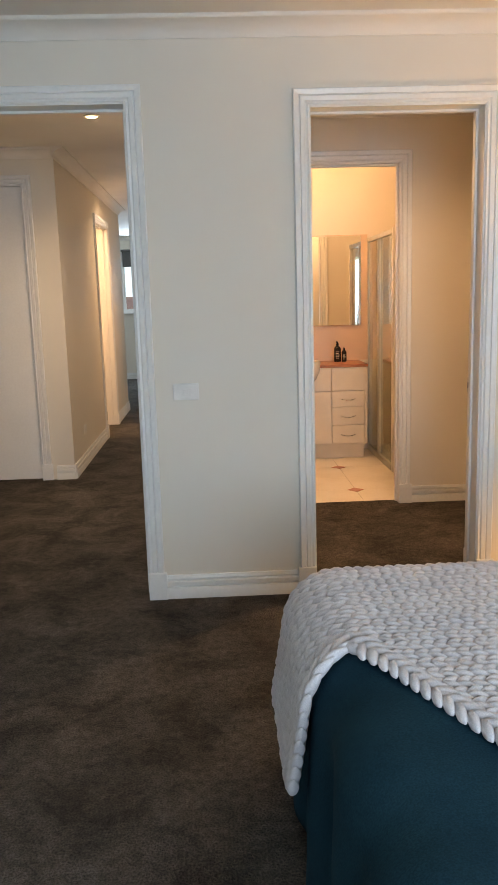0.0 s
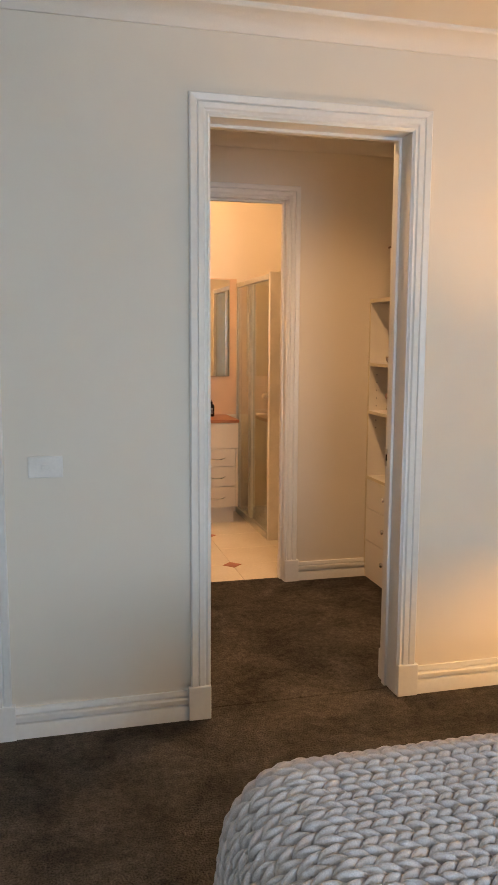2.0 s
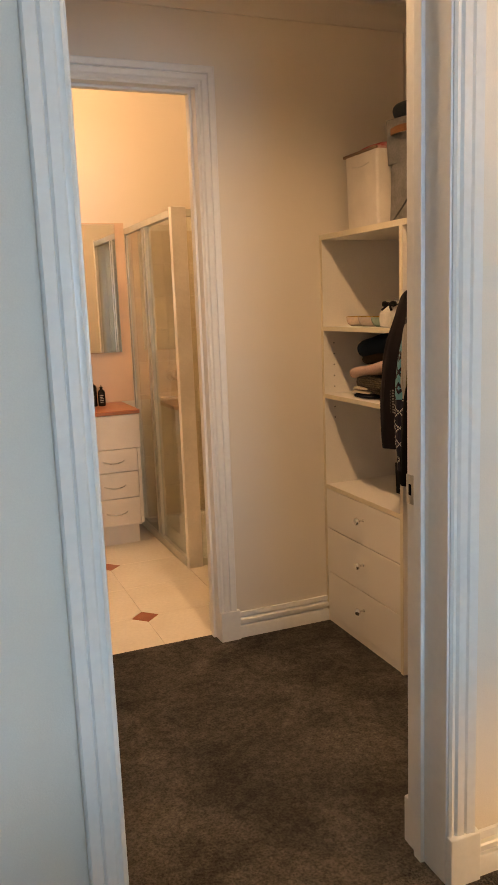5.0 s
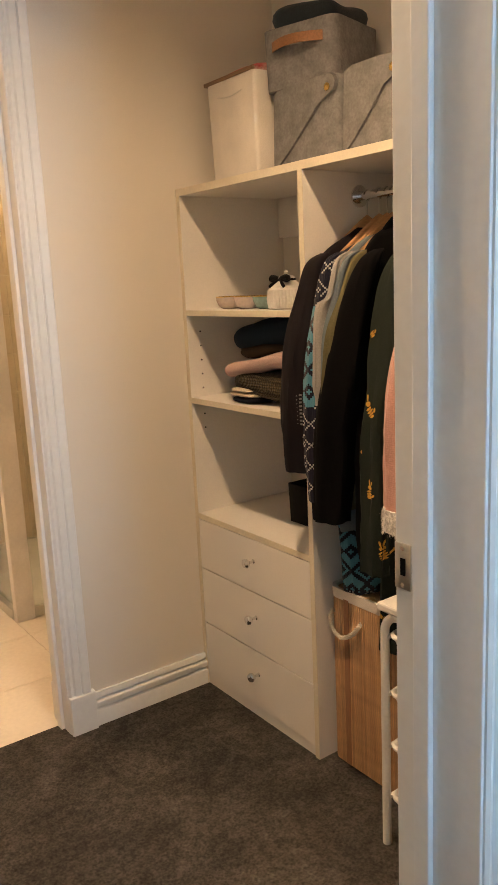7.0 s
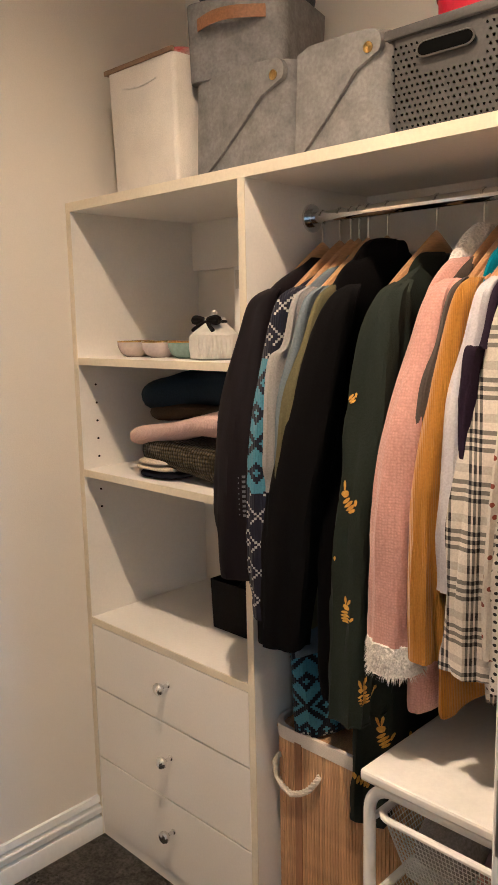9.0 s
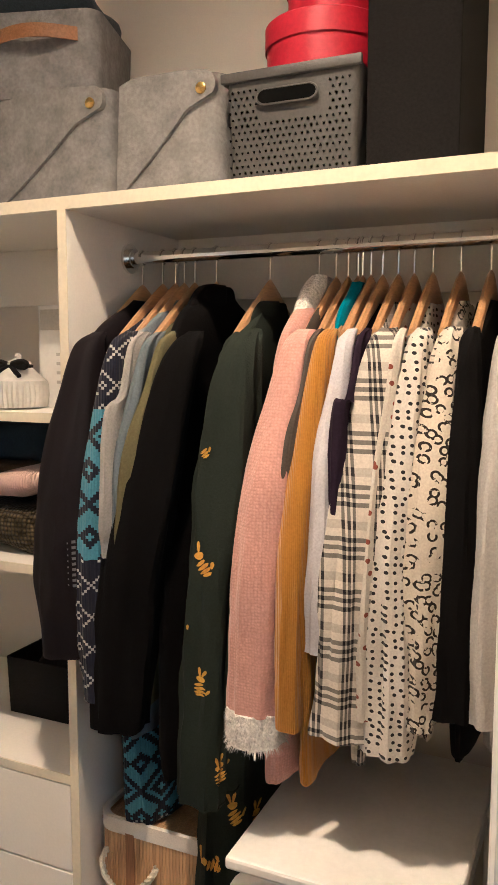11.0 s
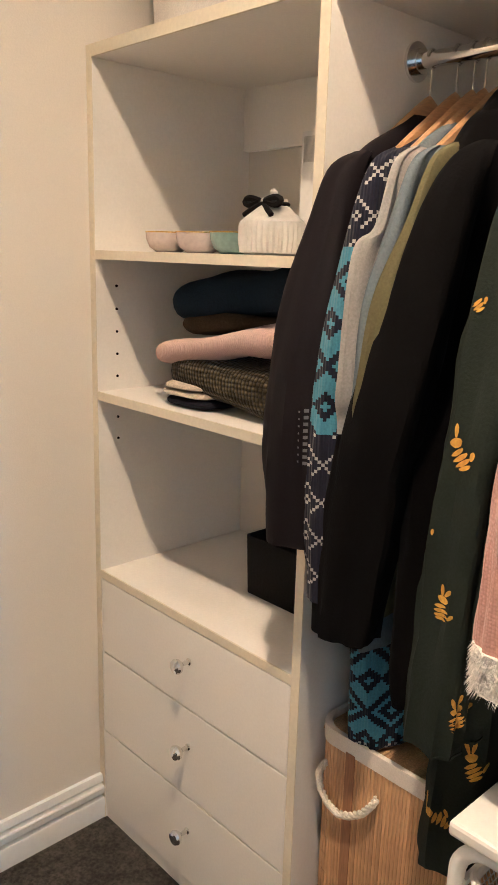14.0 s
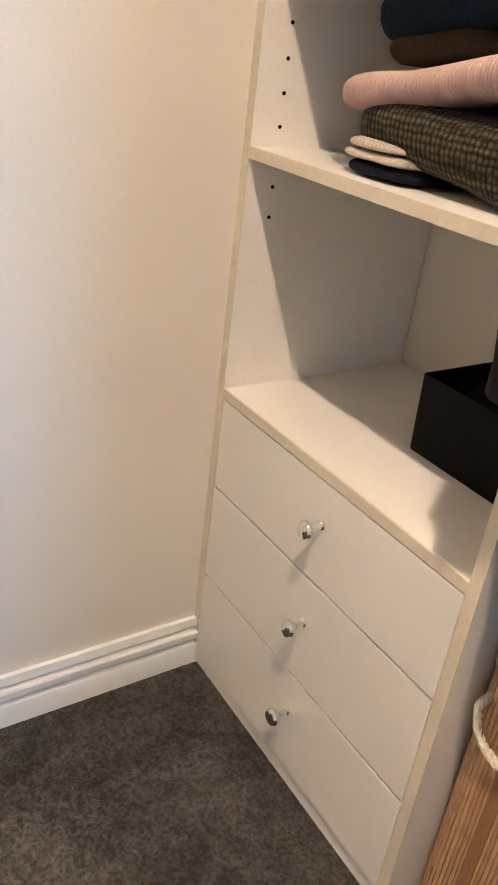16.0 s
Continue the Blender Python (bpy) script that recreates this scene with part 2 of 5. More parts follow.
def box(bm, x0, x1, y0, y1, z0, z1, bevel=0.0, seg=2):
    v = [bm.verts.new((x, y, z)) for x in (x0, x1) for y in (y0, y1) for z in (z0, z1)]
    f = [bm.faces.new([v[i] for i in q]) for q in ((0, 1, 3, 2), (4, 6, 7, 5), (0, 4, 5, 1), (2, 3, 7, 6), (0, 2, 6, 4), (1, 5, 7, 3))]
    if bevel:
        e = list({e for q in f for e in q.edges})
        bmesh.ops.bevel(bm, geom=e, offset=bevel, segments=seg, profile=0.5, affect='EDGES')
    return bm


def tube(bm, pts, r, seg=8, closed=False, caps=True):
    pts = [Vector(p) for p in pts]
    rings, n = [], len(pts)
    up = None
    for i, p in enumerate(pts):
        a = pts[i - 1] if (i or closed) else p
        b = pts[(i + 1) % n] if (i + 1 < n or closed) else p
        d = (b - a).normalized()
        if up is None:
            up = d.orthogonal().normalized()
        up = (up - d * up.dot(d)).normalized()
        side = d.cross(up)
        rr = r[i] if isinstance(r, (list, tuple)) else r
        rings.append([bm.verts.new(p + (up * math.cos(k * math.tau / seg) + side * math.sin(k * math.tau / seg)) * rr) for k in range(seg)])
    for i in range(n if closed else n - 1):
        a, b = rings[i], rings[(i + 1) % n]
        for k in range(seg):
            bm.faces.new((a[k], a[(k + 1) % seg], b[(k + 1) % seg], b[k]))
    if caps and not closed:
        bm.faces.new(rings[0][::-1])
        bm.faces.new(rings[-1])
    return bm


def loft(bm, rings, caps=True):
    rows = [[bm.verts.new(p) for p in ring] for ring in rings]
    n = len(rows[0])
    for a, b in zip(rows, rows[1:]):
        for k in range(n):
            bm.faces.new((a[k], a[(k + 1) % n], b[(k + 1) % n], b[k]))
    if caps:
        bm.faces.new(rows[0][::-1])
        bm.faces.new(rows[-1])
    return bm


def extrude(bm, outline, place):
    """outline: points (a, b) round a section; place: function (a, b, end) to a point, for the ends 0 and 1."""
    loft(bm, [[place(a, b, e) for a, b in outline] for e in (0, 1)])
    return bm


def lathe(bm, prof, cx, cy, seg=20, axis='z', cz=0.0, caps=True):
    rings = []
    for r, h in prof:
        ring = []
        for k in range(seg):
            c, s = r * math.cos(k * math.tau / seg), r * math.sin(k * math.tau / seg)
            ring.append((cx + c, cy + s, cz + h) if axis == 'z' else (cx + h, cy + c, cz + s))
        rings.append(ring)
    return loft(bm, rings, caps)


def part(name, bm, mat, parent=None, label="", smooth=True):
    bmesh.ops.recalc_face_normals(bm, faces=bm.faces)
    me = bpy.data.meshes.new(name)
    bm.to_mesh(me)
    bm.free()
    me.materials.append(mat)
    if smooth:
        me.shade_smooth()
        me.set_sharp_from_angle(angle=radians(38))
    ob = new(name, me)
    if parent is not None:
        ob.parent = parent
        ob.matrix_parent_inverse = parent.matrix_world.inverted()
    if label:
        tagged(ob, label)
    return ob


def empty(name, x, y, z, label, category, group="", kind=""):
    ob = new(name)
    ob.empty_display_size = 0.05
    ob.location = (x, y, z)
    bpy.context.view_layer.update()
    return tagged(ob, label, category, group, kind)


def boxes(name, mat, parent, *rows, bevel=0.0, label=""):
    bm = bmesh.new()
    for r in rows:
        box(bm, *r, bevel=bevel)
    return part(name, bm, mat, parent, label, smooth=False)


def fix(name, mat, label, category, *rows, bevel=0.0):
    return tagged(boxes(name, mat, None, *rows, bevel=bevel), label, category, kind="structure")


# ---------------------------------------------------------------- structure
H = 2.50
HE = 2.78
X0, X1, XH = -2.6, 2.45, -0.25
# door wall of the bedroom, with two openings
fix("wall_bedroom_north", WALL, "warm white painted plaster wall with two doorways", "wall",
    (X0, -1.20, 3.46, 3.605, 0, H), (-0.302, 0.444, 3.46, 3.605, 0, H), (1.232, X1 + 0.1, 3.46, 3.605, 0, H),
    (-1.20, -0.302, 3.46, 3.605, 2.200, H), (0.444, 1.232, 3.46, 3.605, 2.172, H))
fix("wall_bedroom_east", WALL, "warm white painted plaster wall beside the bed", "wall", (X1, X1 + 0.1, -2.3, 3.46, 0, H))
fix("wall_west", WALL, "warm white painted plaster wall", "wall", (X0 - 0.1, X0, -2.3, 6.1, 0, H))
fix("wall_bedroom_south", WALL, "warm white painted plaster wall with a wide window", "wall",
    (X0, -0.4, -2.3, -2.2, 0, H), (2.0, X1, -2.3, -2.2, 0, H), (-0.4, 2.0, -2.3, -2.2, 0, 0.3), (-0.4, 2.0, -2.3, -2.2, 2.2, H))
fix("wall_closet_north", WALL, "warm white painted wall with the ensuite doorway", "wall",
    (XH + 0.1, 0.45, 4.985, 5.09, 0, H), (1.226, 2.21, 4.985, 5.09, 0, H), (0.45, 1.226, 4.985, 5.09, 2.185, H))
fix("wall_closet_east", WALL, "warm white painted wall behind the wardrobe shelves", "wall", (2.11, 2.21, 3.605, 4.985, 0, H))
fix("wall_hall_east", WALL, "warm white painted wall between hall and robe", "wall", (XH, XH + 0.1, 3.605, 14.2, 0, H))
fix("wall_ensuite_north", ENS_WALL, "peach painted ensuite wall behind the vanity", "wall", (XH + 0.1, 2.3, 6.9, 7.0, 0, HE))
fix("splashback", SPLASH, "smooth peach splashback behind the vanity and mirror", "splashback", (XH + 0.1, 1.374, 6.894, 6.9, 0.806, 1.884))
fix("wall_ensuite_east", ENS_WALL, "peach ensuite wall at the shower", "wall", (2.21, 2.3, 5.09, 6.9, 0, HE))
fix("wall_ensuite_upper", ENS_WALL, "peach ensuite walls above the lower ceilings", "wall", (XH + 0.1, 2.21, 4.99, 5.09, H + 0.1, HE), (XH, XH + 0.1, 4.99, 7.0, H + 0.1, HE))
fix("wall_hall_door", WALL, "warm white painted wall round the white hall door", "wall",
    (X0, -2.2, 6.1, 6.2, 0, H), (-1.355, -1.12, 6.1, 6.2, 0, H), (-2.2, -1.355, 6.1, 6.2, 2.26, H))
fix("wall_hall_west", WALL, "warm white painted hall wall with a lit doorway", "wall",
    (-1.22, -1.12, 6.2, 7.98, 0, H), (-1.22, -1.12, 8.87, 10.1, 0, H), (-1.22, -1.12, 7.98, 8.87, 2.18, H))
fix("wall_side_room", WALL, "warm white walls of the lit side room", "wall",
    (-3.3, -3.2, 6.2, 10.1, 0, H), (-3.2, -1.22, 10.0, 10.1, 0, H))
fix("wall_far_room", WALL, "pale wall with a window at the end of the hall", "wall",
    (-4.1, -1.58, 14.2, 14.3, 0, H), (-0.60, 0.1, 14.2, 14.3, 0, H), (-1.58, -0.60, 14.2, 14.3, 0, 1.20), (-1.58, -0.60, 14.2, 14.3, 2.28, H))
fix("wall_far_room_west", WALL, "pale wall of the far room", "wall", (-4.1, -4.0, 10.1, 14.2, 0, H))
fix("ceiling", CEIL, "flat white plasterboard ceiling", "ceiling", (-4.2, 2.6, -2.4, 5.09, H, H + 0.1), (-4.2, XH + 0.1, 5.09, 14.4, H, H + 0.1), (XH + 0.1, 2.6, 7.0, 14.4, H, H + 0.1))
fix("ceiling_ensuite", CEIL, "flat white ensuite ceiling", "ceiling", (XH, 2.3, 4.99, 7.0, HE, HE + 0.1))
fix("floor", CARPET, "dark taupe cut-pile carpet", "floor", (-4.2, XH + 0.05, -2.4, 14.4, -0.1, 0), (XH + 0.05, 2.6, -2.4, 3.52, -0.1, 0), (XH + 0.05, 2.6, 3.52, 5.055, -0.1, 0.003))
fix("ensuite_floor", GROUT, "grout bed under ivory tiles", "floor", (XH + 0.05, 2.3, 5.055, 7.0, -0.1, -0.006))


def skirting(name, a, b, normal, h=0.112):
    """A moulded skirting board from a to b on a wall face; normal points into the room."""
    a, b, n = Vector((*a, 0)), Vector((*b, 0)), Vector((*normal, 0))
    prof = [(0, 0), (0.017, 0), (0.018, 0.050), (0.016, 0.054), (0.004, 0.056), (0.004, 0.063), (0.017, 0.066), (0.018, 0.081), (0.015, 0.085), (0.004, 0.087), (0.004, 0.093), (0.013, 0.096), (0.009, h), (0, h)]
    bm = extrude(bmesh.new(), prof, lambda d, z, e: (a if e == 0 else b) + n * d + Vector((0, 0, z)))
    return tagged(part(name, bm, TRIM), "white gloss moulded skirting board", "skirting", kind="structure")


def cornice(name, a, b, normal):
    a, b, n = Vector((*a, 0)), Vector((*b, 0)), Vector((*normal, 0))
    prof = [(0, H), (0, 2.430), (0.008, 2.430), (0.012, 2.442), (0.022, 2.458), (0.04, 2.472), (0.062, 2.480), (0.085, 2.484), (0.09, 2.49), (0.09, H)]
    bm = extrude(bmesh.new(), prof, lambda d, z, e: (a if e == 0 else b) + n * d + Vector((0, 0, z)))
    return tagged(part(name, bm, CEIL), "white coved plaster cornice", "cornice", kind="structure")


cornice("cornice_bedroom", (X0, 3.46), (X1, 3.46), (0, -1))
cornice("cornice_bedroom_east", (X1, -2.2), (X1, 3.37), (-1, 0))
cornice("cornice_closet", (XH + 0.1, 4.985), (2.11, 4.985), (0, -1))
cornice("cornice_closet_east", (2.11, 3.605), (2.11, 4.895), (-1, 0))
cornice("cornice_hall", (X0, 6.1), (-1.12, 6.1), (0, -1))
cornice("cornice_hall_west", (-1.12, 6.01), (-1.12, 10.1), (1, 0))
cornice("cornice_hall_south", (X0, 3.605), (XH, 3.605), (0, 1))
cornice("cornice_far", (-4.0, 14.2), (XH, 14.2), (0, -1))
skirting("skirting_bedroom_middle", (-0.235, 3.46), (0.377, 3.46), (0, -1))
skirting("skirting_bedroom_right", (1.299, 3.46), (X1, 3.46), (0, -1))
skirting("skirting_closet", (1.293, 4.985), (1.71, 4.985), (0, -1))
skirting("skirting_hall_door", (-1.26, 6.1), (-1.12, 6.1), (0, -1))
skirting("skirting_hall_west", (-1.12, 6.1), (-1.12, 7.91), (1, 0))
skirting("skirting_hall_west_far", (-1.12, 8.94), (-1.12, 10.1), (1, 0))
skirting("skirting_far", (-4.0, 14.2), (XH, 14.2), (0, -1))


def doorway(name, axis, x0, x1, w0, w1, top, sides=(True, True), stop=True, near=True, far=True):
    """Lining, stop bead, moulded architraves and plinth blocks round an opening. x0..x1: clear width; w0..w1: wall faces."""
    root = empty(name, 0, 0, 0, "white gloss door lining with moulded architraves and plinth blocks", "door frame", kind="structure")

    def P(u, w, z):
        return (u, w, z) if axis == 'x' else (w, u, z)

    def slab(nm, u0, u1, a, b, z0, z1, bev=0.002):
        p, q = P(u0, a, z0), P(u1, b, z1)
        return boxes(nm, TRIM, root, (min(p[0], q[0]), max(p[0], q[0]), min(p[1], q[1]), max(p[1], q[1]), z0, z1), bevel=bev)
    a, b = w0 - 0.006, w1 + 0.006
    slab("jamb", x0 - 0.02, x0, a, b, 0.0, top)
    slab("jamb", x1, x1 + 0.02, a, b, 0.0, top)
    slab("head", x0 - 0.02, x1 + 0.02, a, b, top, top + 0.02)
    if stop:
        m = w1 - 0.036
        slab("stop_bead", x0, x0 + 0.011, m - 0.03, m, 0, top)
        slab("stop_bead", x1 - 0.011, x1, m - 0.03, m, 0, top)
        slab("stop_bead", x0 + 0.011, x1 - 0.011, m - 0.03, m, top - 0.011, top)
    prof = [(0, 0), (0, 0.010), (0.006, 0.014), (0.012, 0.010), (0.016, 0.010), (0.021, 0.016), (0.038, 0.018), (0.042, 0.011), (0.046, 0.018), (0.066, 0.022), (0.070, 0.017), (0.070, 0)]
    for face, sgn, use in ((w0, -1, near), (w1, 1, far)):
        if not use:
            continue
        r = 0.005
        zt = top + r
        for u, s in ((x0 - r, -1), (x1 + r, 1)):
            if not sides[0 if s < 0 else 1]:
                continue
            bm = extrude(bmesh.new(), prof, lambda d, h, e: P(u + s * d, face + sgn * h, 0.125 if e == 0 else zt + d))
            part("architrave", bm, TRIM, root)
            w = sorted((u - s * 0.003, u + s * 0.082))
            f = sorted((face, face + sgn * 0.026))
            slab("plinth_block", w[0], w[1], f[0], f[1], 0.0, 0.128, 0.003)
        bm = extrude(bmesh.new(), prof, lambda d, h, e: P((x0 - r - d) if e == 0 else (x1 + r + d), face + sgn * h, zt + d))
        part("architrave", bm, TRIM, root)
    return root


door_bed = doorway("door_frame_closet", 'x', 0.464, 1.212, 3.46, 3.605, 2.152)
door_hall = doorway("door_frame_hall", 'x', -1.18, -0.322, 3.46, 3.605, 2.180)
door_ens = doorway("door_frame_ensuite", 'x', 0.47, 1.206, 4.985, 5.09, 2.165)
door_far = doorway("door_frame_hall_door", 'x', -2.18, -1.375, 6.1, 6.2, 2.24, far=False)
door_side = doorway("door_frame_side_room", 'y', 8.0, 8.85, -1.22, -1.12, 2.16, near=False)
# hinge leaves on the left jamb, strike plates on the right jamb
for z in (0.20, 1.09, 1.99):
    bm = bmesh.new()
    box(bm, 0.464, 0.4665, 3.573, 3.608, z - 0.05, z + 0.05, 0.001)
    hinge = part("hinge_leaf", bm, STEEL, door_bed, "satin steel hinge leaf")
    for dz in (-0.033, 0.0, 0.033):
        bm = lathe(bmesh.new(), [(0.004, 0), (0.004, 0.001), (0.002, 0.0014)], 0.4665, 3.591 + (0.006 if dz else -0.006), 8, 'x', z + dz)
        part("screw", bm, CHROME, hinge)
bm = bmesh.new()
box(bm, 1.2085, 1.212, 3.580, 3.610, 0.902, 0.972, 0.0012)
strike = part("strike_plate", bm, STEEL, door_bed, "satin steel strike plate with latch slot")
# latch slot not cut: a black block paints its inner shade
boxes("slot", HOLE_SHADE, strike, (1.2072, 1.2088, 3.589, 3.598, 0.924, 0.950))
for dz in (0.909, 0.965):
    part("screw", lathe(bmesh.new(), [(0.004, -0.0006), (0.004, 0), (0.001, 0.0004)], 1.208, 3.594, 8, 'x', dz), CHROME, strike)

# switch plate
sw = empty("light_switch", -0.111, 3.46, 0.967, "white plastic one-gang light switch plate on the wall", "light switch")
boxes("plate", WHITE, sw, (-0.169, -0.053, 3.450, 3.4605, 0.930, 1.004), bevel=0.003)
boxes("rocker", WHITE, sw, (-0.124, -0.098, 3.4465, 3.451, 0.957, 0.977), bevel=0.002)

# hall door, closed
hd = empty("hall_door", -1.78, 6.13, 0, "white painted flush hall door, closed", "door", kind="structure")
boxes("leaf", TRIM, hd, (-2.177, -1.378, 6.115, 6.15, 0.008, 2.237), bevel=0.002)
boxes("hall_socket", WHITE, None, (-1.1205, -1.112, 6.62, 6.73, 0.27, 0.345), bevel=0.003)
tagged(bpy.data.objects["hall_socket"], "white double power point low on the hall wall", "socket")

# window at the end of the hall
wf = empty("window_far", -1.09, 14.2, 1.2, "white framed window with a dark roller blind part down", "window", kind="structure")
boxes("window_frame", TRIM, wf, (-1.58, -1.53, 14.19, 14.27, 1.20, 2.28), (-0.65, -0.60, 14.19, 14.27, 1.20, 2.28), (-1.53, -0.65, 14.19, 14.27, 1.20, 1.25), (-1.53, -0.65, 14.19, 14.27, 2.23, 2.28), bevel=0.003)
boxes("window_sill", TRIM, wf, (-1.64, -0.54, 14.13, 14.2, 1.165, 1.199), bevel=0.004)
p = boxes("pane", GLASS, wf, (-1.53, -0.65, 14.24, 14.246, 1.25, 2.23))
p.visible_shadow = False
blind = empty("roller_blind", -1.09, 14.17, 2.2, "charcoal roller blind lowered over the window top", "blind")
boxes("cloth", PVC, blind, (-1.55, -0.63, 14.165, 14.168, 1.98, 2.25))
part("roll", tube(bmesh.new(), [(-1.57, 14.165, 2.26), (-0.61, 14.165, 2.26)], 0.022, 12), PVC, blind)
# bedroom window behind the walk
wb = empty("window_bedroom", 0.8, -2.2, 0.3, "wide white framed bedroom window", "window", kind="structure")
boxes("window_frame", TRIM, wb, (-0.4, -0.34, -2.28, -2.19, 0.3, 2.2), (1.94, 2.0, -2.28, -2.19, 0.3, 2.2), (-0.34, 1.94, -2.28, -2.19, 0.3, 0.36), (-0.34, 1.94, -2.28, -2.19, 2.14, 2.2), (0.77, 0.83, -2.28, -2.2, 0.36, 2.14))
p = boxes("pane", GLASS, wb, (-0.34, 1.94, -2.25, -2.244, 0.36, 2.14))
p.visible_shadow = False

# outdoors
fix("ground", GRASS, "mown lawn outside the house", "ground", (-400, 400, -400, 400, -0.6, -0.4))


def house(x, y, w, d, h):
    root = empty("neighbour_house", x, y, -0.4, "brick neighbour house with an orange tiled hip roof", "house")
    bm = bmesh.new()
    box(bm, x - w / 2, x + w / 2, y, y + d, -0.4, h)
    part("wall", bm, OUTWALL, root)
    bm = bmesh.new()
    o = 0.5
    lo = [(x - w / 2 - o, y - o, h), (x + w / 2 + o, y - o, h), (x + w / 2 + o, y + d + o, h), (x - w / 2 - o, y + d + o, h)]
    v = [bm.verts.new(p) for p in lo] + [bm.verts.new((x - w / 4, y + d / 2, h + 1.7)), bm.verts.new((x + w / 4, y + d / 2, h + 1.7))]
    for q in ((0, 1, 5, 4), (1, 2, 5), (2, 3, 4, 5), (3, 0, 4), (3, 2, 1, 0)):
        bm.faces.new([v[i] for i in q])
    part("roof", bm, ROOFT, root, smooth=False)
    return root


house(-6.5, 60, 15, 9, 0.1)
fix("backdrop", SKYGLOW, "pale hazy daytime sky beyond the neighbour house", "sky", (-60, 40, 120, 120.5, -0.4, 60))

# ceiling fittings


def downlight(x, y):
    root = empty("downlight", x, y, H, "small round recessed ceiling downlight, lit", "downlight", "ceiling downlights")
    part("rim", lathe(bmesh.new(), [(0.036, -0.001), (0.052, -0.001), (0.052, -0.006), (0.044, -0.009), (0.036, -0.004)], x, y, 24, 'z', H), WHITE, root)
    part("lens", lathe(bmesh.new(), [(0.001, -0.009), (0.030, -0.009), (0.036, -0.006), (0.036, -0.001)], x, y, 24, 'z', H), LIT, root)


downlight(-0.68, 5.10)
downlight(-0.70, 8.35)
downlight(1.12, 3.95)
hatch = empty("ceiling_hatch", 0.85, 4.7, H, "white framed ceiling access hatch", "hatch")
bm = bmesh.new()
for r in ((0.55, 0.97, 4.56, 4.61), (0.55, 0.97, 4.80, 4.85), (0.55, 0.60, 4.61, 4.80), (0.92, 0.97, 4.61, 4.80)):
    box(bm, *r, H - 0.018, H, 0.003)
part("frame", bm, TRIM, hatch)
boxes("panel", CEIL, hatch, (0.60, 0.92, 4.61, 4.80, H - 0.006, H))
vent = empty("ceiling_vent", -0.62, 9.4, H, "square white ceiling vent in the hall", "vent")
boxes("frame", WHITE, vent, (-0.80, -0.44, 9.22, 9.58, H - 0.012, H), bevel=0.004)
oy = empty("ceiling_light", 0.75, 5.95, HE, "round frosted ensuite ceiling light, lit", "ceiling light")
part("base", lathe(bmesh.new(), [(0.16, 0), (0.16, -0.02), (0.14, -0.024), (0.14, -0.001)], 0.75, 5.95, 28, 'z', HE), WHITE, oy)
part("diffuser", lathe(bmesh.new(), [(0.14, -0.02), (0.12, -0.045), (0.07, -0.06), (0.004, -0.065), (0.004, -0.02)], 0.75, 5.95, 28, 'z', HE), LIT, oy)

# ---------------------------------------------------------------- walk-in robe: joinery
FX, BX = 1.71, 2.108
unit = empty("wardrobe_shelf_tower", 1.9, 4.68, 0, "cream laminate shelf tower with three drawers, half full", "wardrobe")
boxes("side_panel", LAMINATE, unit, (FX, BX, 4.967, 4.984, 0.0, 1.616), bevel=0.001)
boxes("side_panel", LAMINATE, unit, (FX, BX, 4.386, 4.404, 0.0, 1.616), bevel=0.001)
for z in (1.256, 0.980, 0.596):
    s = boxes("shelf", LAMINATE, unit, (FX + 0.003, BX, 4.404, 4.967, z, z + 0.017), bevel=0.001)
    boxes("edge_strip", EDGE, s, (FX - 0.0005, FX + 0.003, 4.404, 4.967, z, z + 0.017))
boxes("edge_strip", EDGE, unit, (FX - 0.0015, FX, 4.386, 4.404, 0.002, 1.616))
boxes("edge_strip", EDGE, unit, (FX - 0.0015, FX, 4.967, 4.984, 0.002, 1.616))
boxes("kickboard", LAMINATE, unit, (FX + 0.004, FX + 0.022, 4.404, 4.967, 0.0, 0.035), bevel=0.001)
boxes("back_panel", LAMINATE, unit, (BX - 0.006, BX, 4.404, 4.967, 0.026, 0.596))


def knob(y, z, parent):
    bm = lathe(bmesh.new(), [(0.007, 0), (0.007, -0.002), (0.0045, -0.004), (0.0042, -0.016), (0.008, -0.019), (0.0135, -0.025), (0.015, -0.031), (0.0125, -0.036), (0.005, -0.039)], FX, y, 20, 'x', z)
    part("knob", bm, CHROME, parent, "polished chrome knob")


for z0, z1, kz in ((0.426, 0.593, 0.526), (0.232, 0.422, 0.344), (0.038, 0.228, 0.154)):
    d = boxes("drawer", LAMINATE, unit, (FX, FX + 0.018, 4.4065, 4.9645, z0, z1), bevel=0.0012, label="plain cream drawer front")
    knob(4.668, kz, d)
# peg holes drawn as black discs, their shade painted on the panel
for z in (1.205, 1.16, 1.115, 1.07, 1.025, 0.94, 0.895):
    for x in (1.757, 2.06):
        bm = bmesh.new()
        tube(bm, [(x, 4.9672, z), (x, 4.9655, z)], 0.0028, 8)
        part("peg_hole", bm, HOLE_SHADE, unit)
top = empty("wardrobe_top_shelf", 1.9, 4.28, 1.616, "long cream laminate top shelf with a rear batten", "shelf")
boxes("board", LAMINATE, top, (FX + 0.003, BX, 3.607, 4.984, 1.616, 1.637), bevel=0.001)
boxes("edge_strip", EDGE, top, (FX - 0.002, FX + 0.003, 3.607, 4.984, 1.616, 1.637))
boxes("batten", LAMINATE, top, (BX - 0.018, BX, 3.607, 4.386, 1.49, 1.616), bevel=0.001)
